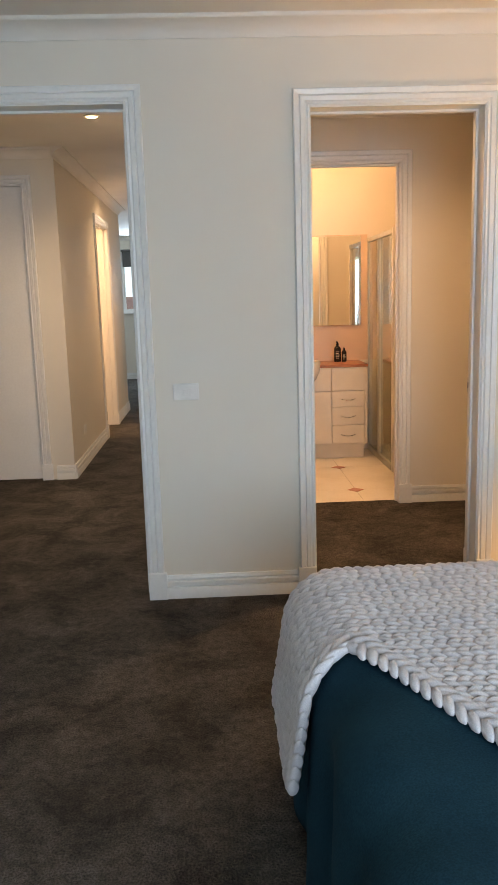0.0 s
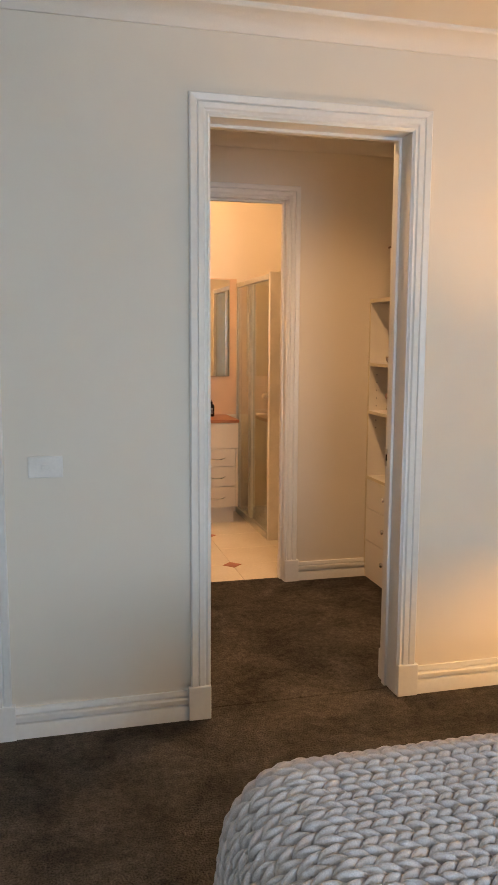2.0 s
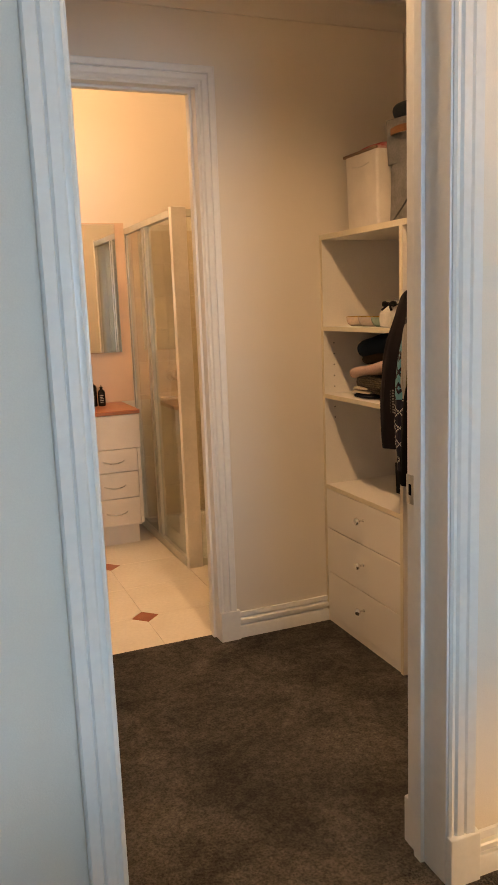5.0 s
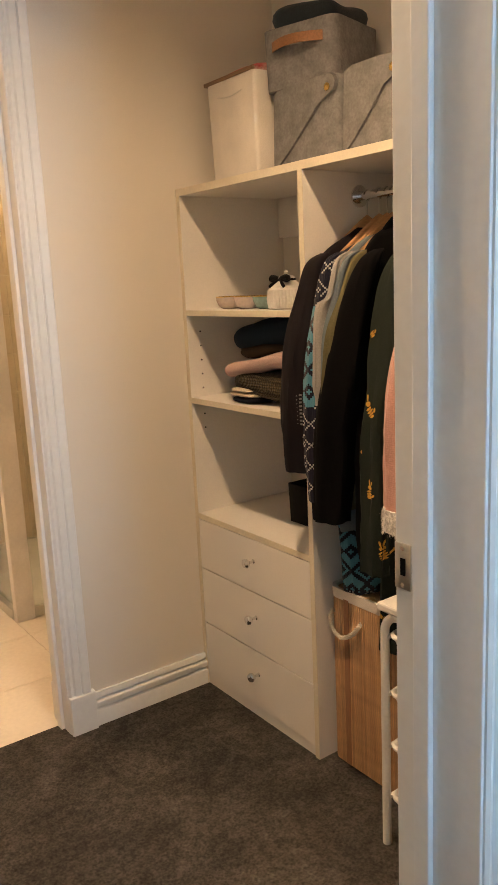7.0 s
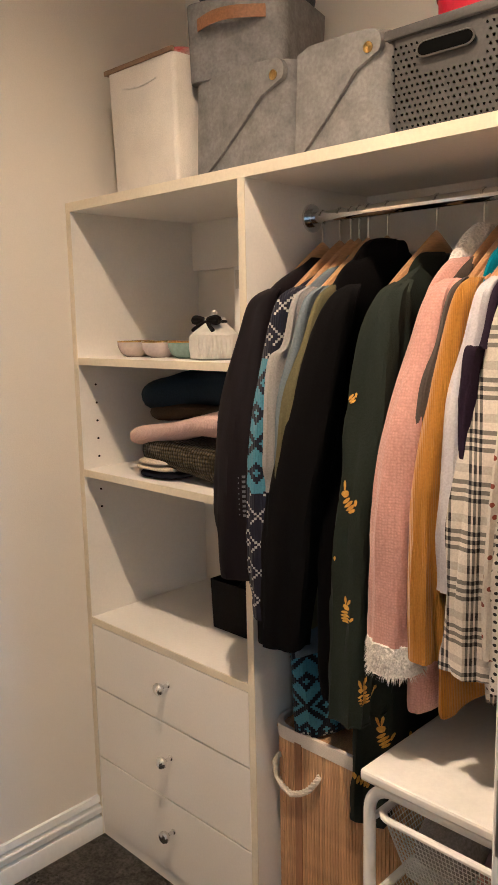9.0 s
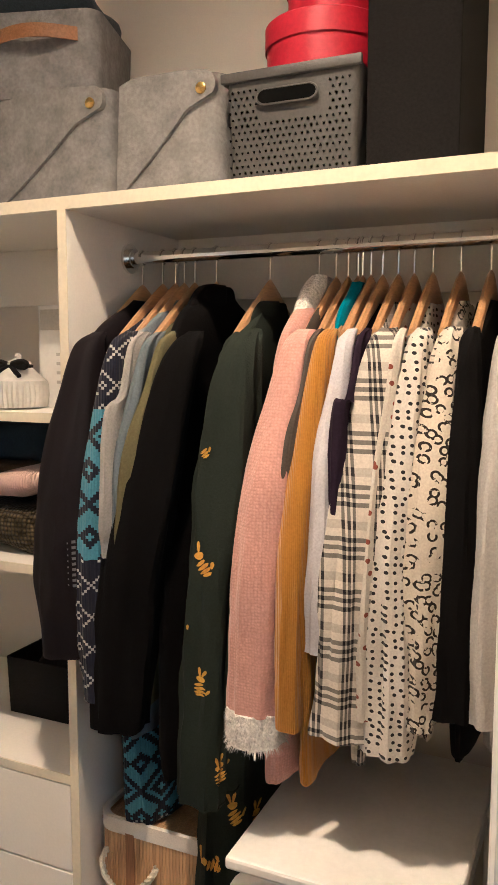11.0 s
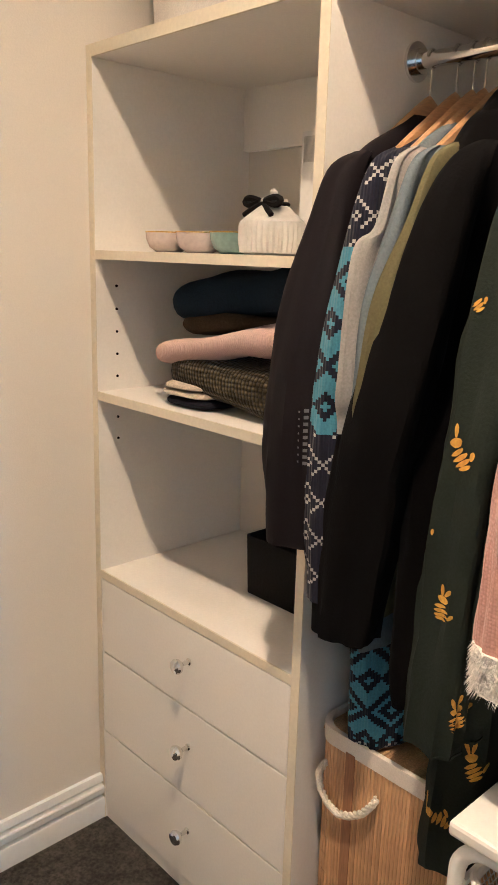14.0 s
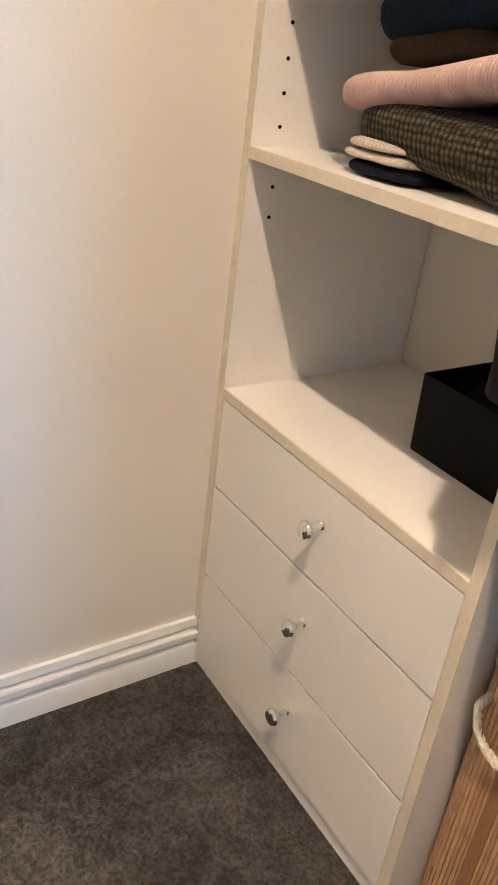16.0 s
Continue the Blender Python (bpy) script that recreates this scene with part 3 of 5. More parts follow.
boxes("batten", LAMINATE, top, (BX - 0.018, BX, 4.404, 4.967, 1.49, 1.616), bevel=0.001)

RX, RZ = 1.90, 1.556
rail = empty("clothes_rail", RX, 4.0, RZ, "polished chrome wardrobe rail with end flanges", "rail")
part("tube", tube(bmesh.new(), [(RX, 3.607, RZ), (RX, 4.384, RZ)], 0.0115, 16), CHROME, rail)
bm = bmesh.new()
for ya, yb in ((4.386, 4.381), (4.381, 4.372)):
    tube(bm, [(RX, ya, RZ), (RX, yb, RZ)], 0.028 if ya == 4.386 else 0.018, 20)
part("flange", bm, CHROME, rail)

# ---------------------------------------------------------------- things on the top shelf
TZ = 1.637


def tapered(bm, x0, x1, y0, y1, z0, z1, flare, r=0.02, n=5, t=0.0):
    """A rounded upright box that widens by flare towards its open top; t: wall thickness, 0 for a solid."""
    def ring(z, f, inset=0.0):
        a0, a1, b0, b1 = x0 - f + inset, x1 + f - inset, y0 - f + inset, y1 + f - inset
        out = []
        for cx, cy, q in ((a1 - r, b1 - r, 0), (a0 + r, b1 - r, 1), (a0 + r, b0 + r, 2), (a1 - r, b0 + r, 3)):
            for k in range(n + 1):
                w = (q + k / n) * math.pi / 2
                out.append((cx + r * math.cos(w), cy + r * math.sin(w), z))
        return out
    rows = [ring(z0 + (z1 - z0) * k / 6, flare * k / 6) for k in range(7)]
    if t:
        rows += [ring(z1, flare, t)] + [ring(z1 - (z1 - z0 - t) * k / 4, flare * (1 - k / 4), t) for k in range(1, 5)]
    return loft(bm, rows)


wbx = empty("canvas_storage_box", 1.93, 4.755, TZ, "tall white canvas storage box holding red fabric", "storage box")
part("box", tapered(bmesh.new(), 1.785, 2.09, 4.662, 4.885, TZ, 1.915, 0.006, 0.012, 4, 0.006), CANVAS, wbx)
bm = bmesh.new()
for k in range(24):
    y = 4.715 + 0.115 * k / 23
    z = 1.874 - 0.006 * math.sin(math.pi * k / 23)
    box(bm, 1.7775, 1.783, y, y + 0.0051, z - 0.0011, z + 0.0011)
part("slot_handle", bm, material("canvas_hem", (0.72, 0.68, 0.62), 0.9, scale=8, fine=200, bump=0.02, grain=0.1), wbx)
boxes("lid_edge", material("brown_binding", (0.24, 0.15, 0.09), 0.8, scale=30, fine=200, bump=0.02, grain=0.2), wbx, (1.775, 1.783, 4.656, 4.898, 1.915, 1.925), (1.783, 2.10, 4.890, 4.898, 1.915, 1.925), bevel=0.001)
REDCLOTH = material("red_print_cloth", (0.42, 0.02, 0.03), 0.9, scale=24, fine=200, bump=0.03, grain=0.2, second=(0.55, 0.40, 0.34))


def cloth_lump(name, x0, x1, y0, y1, z0, z1, mat, parent=None, label="", seed=0.0, amp=0.012, res=22, rough=14.0, tilt=0.0):
    """A folded or heaped cloth with a rounded, uneven outline."""
    bm = bmesh.new()
    cx, cy, cz = (x0 + x1) / 2, (y0 + y1) / 2, (z0 + z1) / 2
    hx, hy, hz = (x1 - x0) / 2, (y1 - y0) / 2, (z1 - z0) / 2
    rings = []
    for i in range(res // 2 + 1):
        v = -math.pi / 2 + math.pi * (0.02 + 0.96 * i / (res // 2))
        ring = []
        for k in range(res * 2):
            u = math.tau * k / (res * 2)
            p = 0.45
            c, s = math.cos(v), math.sin(v)
            f = lambda q, e: math.copysign(abs(q) ** e, q)
            x, y, z = hx * f(c, p) * f(math.cos(u), 0.4), hy * f(c, p) * f(math.sin(u), 0.4), hz * f(s, 0.7)
            q = Vector((x, y, z))
            d = noise.noise(Vector((q.x * rough + seed, q.y * rough, q.z * rough * 1.5 + seed))) * amp
            q += Vector((x / hx, y / hy, z / hz)).normalized() * d
            q.z += tilt * q.y
            q.z = max(q.z, -hz - abs(tilt) * hy)
            ring.append((cx + q.x, cy + q.y, cz + q.z))
        rings.append(ring)
    loft(bm, rings)
    ob = part(name, bm, mat, parent, label)
    return ob


cloth_lump("folded_fabric", 1.80, 2.07, 4.67, 4.88, 1.87, 1.950, REDCLOTH, wbx, "red and cream printed fabric", 2.0)


def felt_bin(y0, y1, z0, z1, x0, x1, flap, group):
    root = empty("felt_storage_bin", (x0 + x1) / 2, (y0 + y1) / 2, z0, "grey felt storage bin with a folded flap and brass stud" if flap else "grey felt storage bin with a tan leather handle", "storage bin", group)
    part("bin", tapered(bmesh.new(), x0, x1, y0, y1, z0, z1, -0.003 if flap else 0.004, 0.03, 6, 0.005), FELT, root)
    if flap:
        # diagonal wrap on the front, rounded at the stud
        bm = bmesh.new()
        fx = x0 - 0.006
        w = y1 - y0
        pts = [(y1 - 0.012, z0 + 0.002), (y1 - 0.022, z1 - 0.004), (y1 - 0.05, z1 + 0.006), (y0 + w * 0.35, z1 + 0.006)]
        for k in range(9):
            a = math.pi * 0.5 - math.pi * 0.72 * k / 8
            pts.append((y0 + 0.030 - 0.022 * math.cos(a), z1 - 0.022 + 0.024 * math.sin(a)))
        for k in range(1, 10):
            s = k / 10
            pts.append((y0 + 0.046 + (w - 0.046) * s, z1 - 0.040 - (z1 - z0 - 0.04) * s - 0.006 * math.sin(math.pi * s)))
        lo = [bm.verts.new((fx, a, b)) for a, b in pts]
        hi = [bm.verts.new((fx + 0.005 + 0.009 * (b - z0) / (z1 - z0), a, b)) for a, b in pts]
        n = len(pts)
        bm.faces.new(lo)
        bm.faces.new(hi[::-1])
        for k in range(n):
            bm.faces.new((lo[k], lo[(k + 1) % n], hi[(k + 1) % n], hi[k]))
        part("flap", bm, FELT, root)
        part("stud", lathe(bmesh.new(), [(0.0095, 0), (0.0095, -0.003), (0.006, -0.0045), (0.001, -0.005)], fx, y0 + 0.034, 16, 'x', z1 - 0.028), BRASS, root, "round brass stud")
    else:
        zz = z1 - 0.045
        bm = bmesh.new()
        for k in range(16):
            a, b = k / 15, (k + 1) / 15
            if k == 15:
                break
            ya, yb = y1 - 0.035 - (y1 - y0 - 0.07) * a, y1 - 0.035 - (y1 - y0 - 0.07) * b
            oa, ob_ = 0.030 * math.sin(math.pi * a), 0.030 * math.sin(math.pi * b)
            v = [bm.verts.new(p) for p in ((x0 - 0.006 - oa, ya, zz - 0.012), (x0 - 0.006 - ob_, yb, zz - 0.012), (x0 - 0.006 - ob_, yb, zz + 0.012), (x0 - 0.006 - oa, ya, zz + 0.012))]
            w2 = [bm.verts.new((q.co.x + 0.003, q.co.y, q.co.z)) for q in v]
            for q in ((v[0], v[1], v[2], v[3]), (w2[3], w2[2], w2[1], w2[0]), (v[3], v[2], w2[2], w2[3]), (v[1], v[0], w2[0], w2[1])):
                bm.faces.new(q)
        bmesh.ops.remove_doubles(bm, verts=bm.verts, dist=0.0002)
        part("handle", bm, LEATHER, root, "tan leather strap handle")
    return root


felt_bin(4.380, 4.652, TZ, 1.850, 1.830, 2.09, True, "felt bins on the top shelf")
felt_bin(4.156, 4.374, TZ, 1.846, 1.830, 2.09, True, "felt bins on the top shelf")
turned = felt_bin(4.420, 4.648, 1.852, 2.004, 1.806, 2.03, False, "felt bins on the top shelf")
SWING = pose(1.806, 4.648, 0) @ pose(0, 0, 0, 0, 0, 16) @ pose(-1.806, -4.648, 0)
turned.matrix_world = SWING @ turned.matrix_world
jumper = cloth_lump("folded_jumper", 1.815, 2.02, 4.43, 4.64, 1.980, 2.062, NAVY, seed=4.0, amp=0.018, rough=9.0)
jumper.matrix_world = SWING
tagged(jumper, "folded dark navy jumper in the grey felt bin", "clothing")

basket = empty("plastic_basket", 1.95, 4.02, TZ, "dark grey woven-look plastic basket with a slot handle", "basket")
part("body", tapered(bmesh.new(), 1.822, 2.09, 3.922, 4.132, TZ, 1.822, 0.008, 0.015, 4, 0.004), PVC, basket)
# black prisms on the basket face paint the shade of the weave holes
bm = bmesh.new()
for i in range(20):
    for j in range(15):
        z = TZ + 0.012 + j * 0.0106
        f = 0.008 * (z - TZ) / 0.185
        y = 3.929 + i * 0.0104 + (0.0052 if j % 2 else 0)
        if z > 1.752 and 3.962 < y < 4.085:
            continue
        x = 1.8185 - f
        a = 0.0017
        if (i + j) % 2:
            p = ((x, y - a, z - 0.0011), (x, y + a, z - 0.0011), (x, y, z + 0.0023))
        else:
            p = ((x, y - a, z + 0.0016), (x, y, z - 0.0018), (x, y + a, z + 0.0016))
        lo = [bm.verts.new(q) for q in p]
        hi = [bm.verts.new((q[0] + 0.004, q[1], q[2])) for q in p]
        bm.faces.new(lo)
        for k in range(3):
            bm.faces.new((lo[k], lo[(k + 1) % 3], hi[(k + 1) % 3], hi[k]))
ob = part("weave_opening", bm, HOLE_SHADE, basket, smooth=False)
# no opening is cut: a black solid paints the shade inside the handle slot
bm = bmesh.new()
ring = []
for k in range(24):
    a = math.tau * k / 24
    cy = 4.065 if math.cos(a) > 0 else 3.995
    ring.append((cy + 0.014 * math.cos(a), 1.783 + 0.0105 * math.sin(a)))
loft(bm, [[(1.8060, p[0], p[1]) for p in ring], [(1.818, p[0], p[1]) for p in ring]])
part("handle_slot", bm, HOLE_SHADE, basket, "slot handle opening, its shade painted as a black solid")
bm = bmesh.new()
tube(bm, [(1.8085, p[0] * 1.0, p[1]) for p in [((4.025 + (c - 4.025) * 1.03), (1.783 + (d - 1.783) * 1.08)) for c, d in ring]], 0.0022, 6, closed=True)
part("handle_rim", bm, PVC, basket)
bm = bmesh.new()
box(bm, 1.806, 1.816, 3.908, 4.146, 1.812, 1.828, 0.003)
box(bm, 1.816, 2.10, 4.134, 4.146, 1.812, 1.828, 0.003)
part("rim", bm, PVC, basket)


def round_box(x, y, z, r, h, label):
    root = empty("round_gift_box", x, y, z, label, "gift box", "red round boxes")
    part("base", lathe(bmesh.new(), [(0.002, 0), (r - 0.004, 0), (r - 0.003, h * 0.75), (0.002, h * 0.75)], x, y, 40, 'z', z), RED, root)
    part("lid", lathe(bmesh.new(), [(r - 0.002, h * 0.72), (r, h * 0.62), (r, h - 0.003), (r - 0.003, h), (0.002, h)], x, y, 40, 'z', z), RED, root)
    return root


lid = boxes("basket_lid", PVC, basket, (1.82, 2.09, 3.922, 4.132, 1.818, 1.824))
round_box(1.965, 4.02, 1.8285, 0.105, 0.105, "large red round cardboard gift box on the basket")
round_box(1.965, 4.01, 1.934, 0.078, 0.085, "smaller red round gift box stacked on another")
bb = empty("black_storage_box", 1.95, 3.84, TZ, "tall plain black storage box on the top shelf", "storage box")
boxes("body", BLACK, bb, (1.835, 2.09, 3.765, 3.908, TZ, 1.99), bevel=0.003)
boxes("lid", BLACK, bb, (1.831, 2.094, 3.761, 3.911, 1.99, 2.02), bevel=0.003)

# ---------------------------------------------------------------- things on the tower shelves
SA, SB, SC = 1.273, 0.997, 0.613


def bowl(x, y, mat, label):
    root = empty("small_bowl", x, y, SA, label, "bowl", "bowls on the shelf")
    part("bowl", lathe(bmesh.new(), [(0.024, 0), (0.037, 0.009), (0.0435, 0.024), (0.0445, 0.036), (0.042, 0.037), (0.040, 0.024), (0.03, 0.008), (0.002, 0.005)], x, y, 28, 'z', SA), mat, root)
    part("rim", lathe(bmesh.new(), [(0.0448, 0.0355), (0.0452, 0.038), (0.0415, 0.038), (0.0415, 0.0355)], x, y, 28, 'z', SA), BRASS, root, "thin gold rim")
    return root


bowl(1.815, 4.872, material("blush_glaze", (0.62, 0.52, 0.46), 0.25, scale=20, fine=100, bump=0, grain=0.1), "small blush ceramic bowl with a gold rim")
bowl(1.815, 4.778, material("pale_pink_glaze", (0.64, 0.54, 0.50), 0.25, scale=20, fine=100, bump=0, grain=0.1), "small pale pink ceramic bowl with a gold rim")
bowl(1.815, 4.682, material("sage_glaze", (0.26, 0.38, 0.34), 0.25, scale=20, fine=100, bump=0, grain=0.15), "small sage green ceramic bowl with a gold rim")
jar = empty("lidded_jar", 1.80, 4.574, SA, "white ribbed ceramic jar tied with a black bow", "jar")
bm = bmesh.new()
rings = []
for r, hh, rib in ((0.04, 0, 0), (0.052, 0.004, 1), (0.055, 0.025, 1), (0.054, 0.047, 1), (0.053, 0.053, 0), (0.046, 0.059, 0), (0.034, 0.069, 0), (0.024, 0.080, 0), (0.021, 0.084, 0)):
    rings.append([(1.80 + (r + rib * 0.0016 * math.cos(k * math.pi)) * math.cos(k * math.tau / 72), 4.574 + (r + rib * 0.0016 * math.cos(k * math.pi)) * math.sin(k * math.tau / 72), SA + hh) for k in range(72)])
JARWARE = material("matt_ceramic", (0.62, 0.59, 0.54), 0.45, scale=20, fine=100, bump=0.01, grain=0.08)
part("body", loft(bm, rings), JARWARE, jar)
part("lid", lathe(bmesh.new(), [(0.024, 0.082), (0.024, 0.088), (0.012, 0.092), (0.005, 0.095), (0.007, 0.100), (0.003, 0.105)], 1.80, 4.574, 20, 'z', SA), JARWARE, jar)
bm = bmesh.new()
for s in (-1, 1):
    pts = [(1.776, 4.574 + s * (0.006 + 0.034 * math.sin(math.pi * k / 10)), SA + 0.084 + 0.005 * math.sin(math.tau * k / 10)) for k in range(11)]
    tube(bm, pts, 0.006, 6)
    tube(bm, [(1.776, 4.574 + s * 0.004, SA + 0.080), (1.768, 4.574 + s * 0.02, SA + 0.070), (1.765, 4.574 + s * 0.032, SA + 0.062)], 0.0045, 6)
tube(bm, [(1.80 + 0.024 * math.cos(k * math.tau / 16), 4.574 + 0.024 * math.sin(k * math.tau / 16), SA + 0.080) for k in range(16)], 0.004, 6, closed=True)
part("bow", bm, BLACK, jar, "black ribbon bow")
card = empty("standing_card", 1.90, 4.49, SA, "white printed card standing against the divider", "card")
bm = bmesh.new()
box(bm, 1.86, 1.862, 4.425, 4.572, SA, SA + 0.198)
part("sheet", bm, WHITE, card)
boxes("print_block", PAPER, card, (1.8588, 1.8598, 4.43, 4.567, SA + 0.15, SA + 0.19))
for k in range(4):
    boxes("print_line", PAPER, card, (1.8588, 1.8598, 4.45, 4.53, SA + 0.10 - k * 0.018, SA + 0.106 - k * 0.018))

FOLD = [("folded_trousers", 1.738, 2.05, 4.66, 4.800, 0.0, 0.020, (0.012, 0.012, 0.018), "folded near-black trousers at the bottom of the pile", 0.006, 0.0),
        ("folded_cream_jumper", 1.733, 2.04, 4.675, 4.806, 0.017, 0.034, (0.62, 0.54, 0.43), "folded cream jumper in the clothes pile", 0.006, 0.0),
        ("folded_cream_jumper", 1.736, 2.04, 4.68, 4.800, 0.031, 0.047, (0.60, 0.52, 0.42), "upper fold of a cream jumper in the pile", 0.006, 0.0),
        ("folded_knit_jumper", 1.752, 2.05, 4.45, 4.816, 0.002, 0.100, (0.085, 0.068, 0.038), "folded olive chunky knit jumper drooping over the pile", 0.016, 0.06),
        ("folded_pink_jumper", 1.742, 2.02, 4.48, 4.838, 0.098, 0.142, (0.66, 0.45, 0.39), "folded soft pink jumper in the clothes pile", 0.026, -0.18),
        ("folded_brown_top", 1.775, 2.04, 4.51, 4.820, 0.130, 0.180, (0.05, 0.034, 0.02), "folded dark brown top in the clothes pile", 0.020, 0.0),
        ("folded_navy_jumper", 1.770, 2.05, 4.40, 4.832, 0.156, 0.246, (0.010, 0.020, 0.034), "folded navy jumper on top of the pile", 0.034, -0.13)]
for i, (nm, x0, x1, y0, y1, a, b, col, lab, amp, tilt) in enumerate(FOLD):
    if "knit" in nm:
        k = Nodes("olive_chunky_knit", 0.95, 0.1)
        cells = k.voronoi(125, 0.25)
        # shade in the hollows between stitches is painted into the olive colour
        gap_shade = k.op('MULTIPLY', cells.outputs["Distance"], 1.7)
        m = k.done(k.mix(gap_shade, (0.135, 0.105, 0.055), (0.018, 0.013, 0.007)), k.op('SUBTRACT', 1.0, cells.outputs["Distance"]), 1.0, 0.006)
    elif "pink" in nm:
        k = Nodes("pink_rib_cloth", 0.95, 0.1)
        m = k.done(col, k.op('SINE', k.op('MULTIPLY', k.y, 1300)), 0.5, 0.002)
    else:
        m = material(nm + "_cloth", col, 0.92, scale=16, fine=260, bump=0.04, grain=0.25, spec=0.1)
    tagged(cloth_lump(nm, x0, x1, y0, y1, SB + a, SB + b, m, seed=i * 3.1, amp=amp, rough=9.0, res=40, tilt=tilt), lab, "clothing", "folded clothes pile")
bb2 = empty("open_black_box", 1.96, 4.55, SC, "small open black box on the drawer unit", "box")
part("box", tapered(bmesh.new(), 1.874, 2.08, 4.412, 4.69, SC, SC + 0.122, 0.003, 0.006, 3, 0.004), BLACK, bb2)
cloth_lump("contents", 1.90, 2.05, 4.44, 4.66, SC + 0.06, SC + 0.115, BLACK, bb2, "dark straps inside", 1.0, 0.02)

# ---------------------------------------------------------------- bamboo laundry hamper
BAMBOO = material("bamboo_slat", (0.58, 0.35, 0.18), 0.5, scale=5, fine=60, bump=0.02, grain=0.3, stretch=(6, 6, 0.6), second=(0.50, 0.28, 0.13))
_n, _l = BAMBOO.node_tree.nodes, BAMBOO.node_tree.links
_oi, _mr, _mx = _n.new("ShaderNodeObjectInfo"), _n.new("ShaderNodeMapRange"), _n.new("ShaderNodeMix")
_mx.data_type, _mx.blend_type = 'RGBA', 'MULTIPLY'
_mx.inputs["Factor"].default_value = 1
_mr.inputs["To Min"].default_value, _mr.inputs["To Max"].default_value = 0.82, 1.16
_l.new(_oi.outputs["Random"], _mr.inputs["Value"])
_src = _n["Principled BSDF"].inputs["Base Color"].links[0].from_socket
_l.new(_src, _mx.inputs["A"])
_l.new(_mr.outputs[0], _mx.inputs["B"])
_l.new(_mx.outputs["Result"], _n["Principled BSDF"].inputs["Base Color"])
hx0, hx1, hy0, hy1, HZ = 1.752, 2.085, 4.062, 4.378, 0.525
hamper = empty("laundry_hamper", 1.92, 4.22, 0, "bamboo slat laundry hamper with white cloth rim and rope handle", "laundry hamper")
bm = bmesh.new()
tapered(bm, hx0 + 0.006, hx1 - 0.006, hy0 + 0.006, hy1 - 0.006, 0.012, HZ - 0.022, 0.0, 0.035, 6)
part("liner", bm, material("hamper_liner", (0.30, 0.165, 0.08), 0.9, scale=10, fine=200, bump=0.02, grain=0.2), hamper)
bm = bmesh.new()
box(bm, -0.0024, 0.0024, -0.0031, 0.0031, 0.012, HZ - 0.02, 0.0006, 1)
slat = part("slat", bm, BAMBOO, hamper)
peri = []
R = 0.038
for (ax, ay), (bx_, by_), q in (((hx0, hy1 - R), (hx0, hy0 + R), 2), ((hx0 + R, hy0), (hx1 - R, hy0), 3), ((hx1, hy0 + R), (hx1, hy1 - R), 0), ((hx1 - R, hy1), (hx0 + R, hy1), 1)):
    L = math.hypot(bx_ - ax, by_ - ay)
    n = int(L / 0.0068)
    for k in range(n):
        t = (k + 0.5) / n
        peri.append((ax + (bx_ - ax) * t, ay + (by_ - ay) * t, math.atan2(by_ - ay, bx_ - ax) + math.pi / 2))
    cx, cy = {2: (hx0 + R, hy0 + R), 3: (hx1 - R, hy0 + R), 0: (hx1 - R, hy1 - R), 1: (hx0 + R, hy1 - R)}[q]
    for k in range(8):
        w = math.pi + (q - 2) * math.pi / 2 + (k + 0.5) / 8 * math.pi / 2
        peri.append((cx + R * math.cos(w), cy + R * math.sin(w), w))
for k, (x, y, w) in enumerate(peri):
    o = slat if k == 0 else new("slat", slat.data)
    if k:
        o.parent = hamper
        o.matrix_parent_inverse = hamper.matrix_world.inverted()
    o.matrix_basis = pose(x, y, 0, 0, 0, math.degrees(w))
bm = bmesh.new()
for z in np.arange(0.05, 0.49, 0.034):
    tube(bm, [(x + 0.0025 * math.cos(w), y + 0.0025 * math.sin(w), float(z)) for x, y, w in peri], 0.0006, 4, closed=True)
part("thread", bm, material("binding_thread", (0.58, 0.38, 0.21), 0.8, scale=30, fine=200, bump=0, grain=0.2), hamper)
boxes("band", material("band_bamboo", (0.34, 0.17, 0.085), 0.55, scale=5, fine=60, bump=0.02, grain=0.2, stretch=(6, 6, 0.5)), hamper, (hx0 - 0.0045, hx0 - 0.002, 4.296, 4.314, 0.014, HZ - 0.02))
bm = bmesh.new()
tapered(bm, hx0 - 0.004, hx1 + 0.004, hy0 - 0.004, hy1 + 0.004, HZ - 0.024, HZ + 0.004, 0.0, 0.04, 8, 0.009)
part("rim", bm, CANVAS, hamper, "white cloth rim")
bm = bmesh.new()
for k in range(46):
    y = hy0 + 0.012 + k * 0.0065
    box(bm, hx0 + 0.008, hx1 - 0.008, y, y + 0.0058, HZ - 0.012, HZ - 0.006)
part("lid", bm, BAMBOO, hamper, "bamboo slat lid")


def rope(pts, r, parent):
    bm = bmesh.new()
    n = 60
    P = [Vector(p) for p in pts]
    for s in range(3):
        path = []
        for k in range(n + 1):
            t = k / n * (len(P) - 1)
            i = min(int(t), len(P) - 2)
            q = P[i].lerp(P[i + 1], t - i)
            a = k * 0.75 + s * math.tau / 3
            path.append(q + Vector((math.cos(a), math.sin(a) * 0.6, math.sin(a) * 0.8)) * r * 0.55)
        tube(bm, path, r * 0.62, 6)
    part("rope_handle", bm, ROPE, parent, "twisted white cotton rope handle")


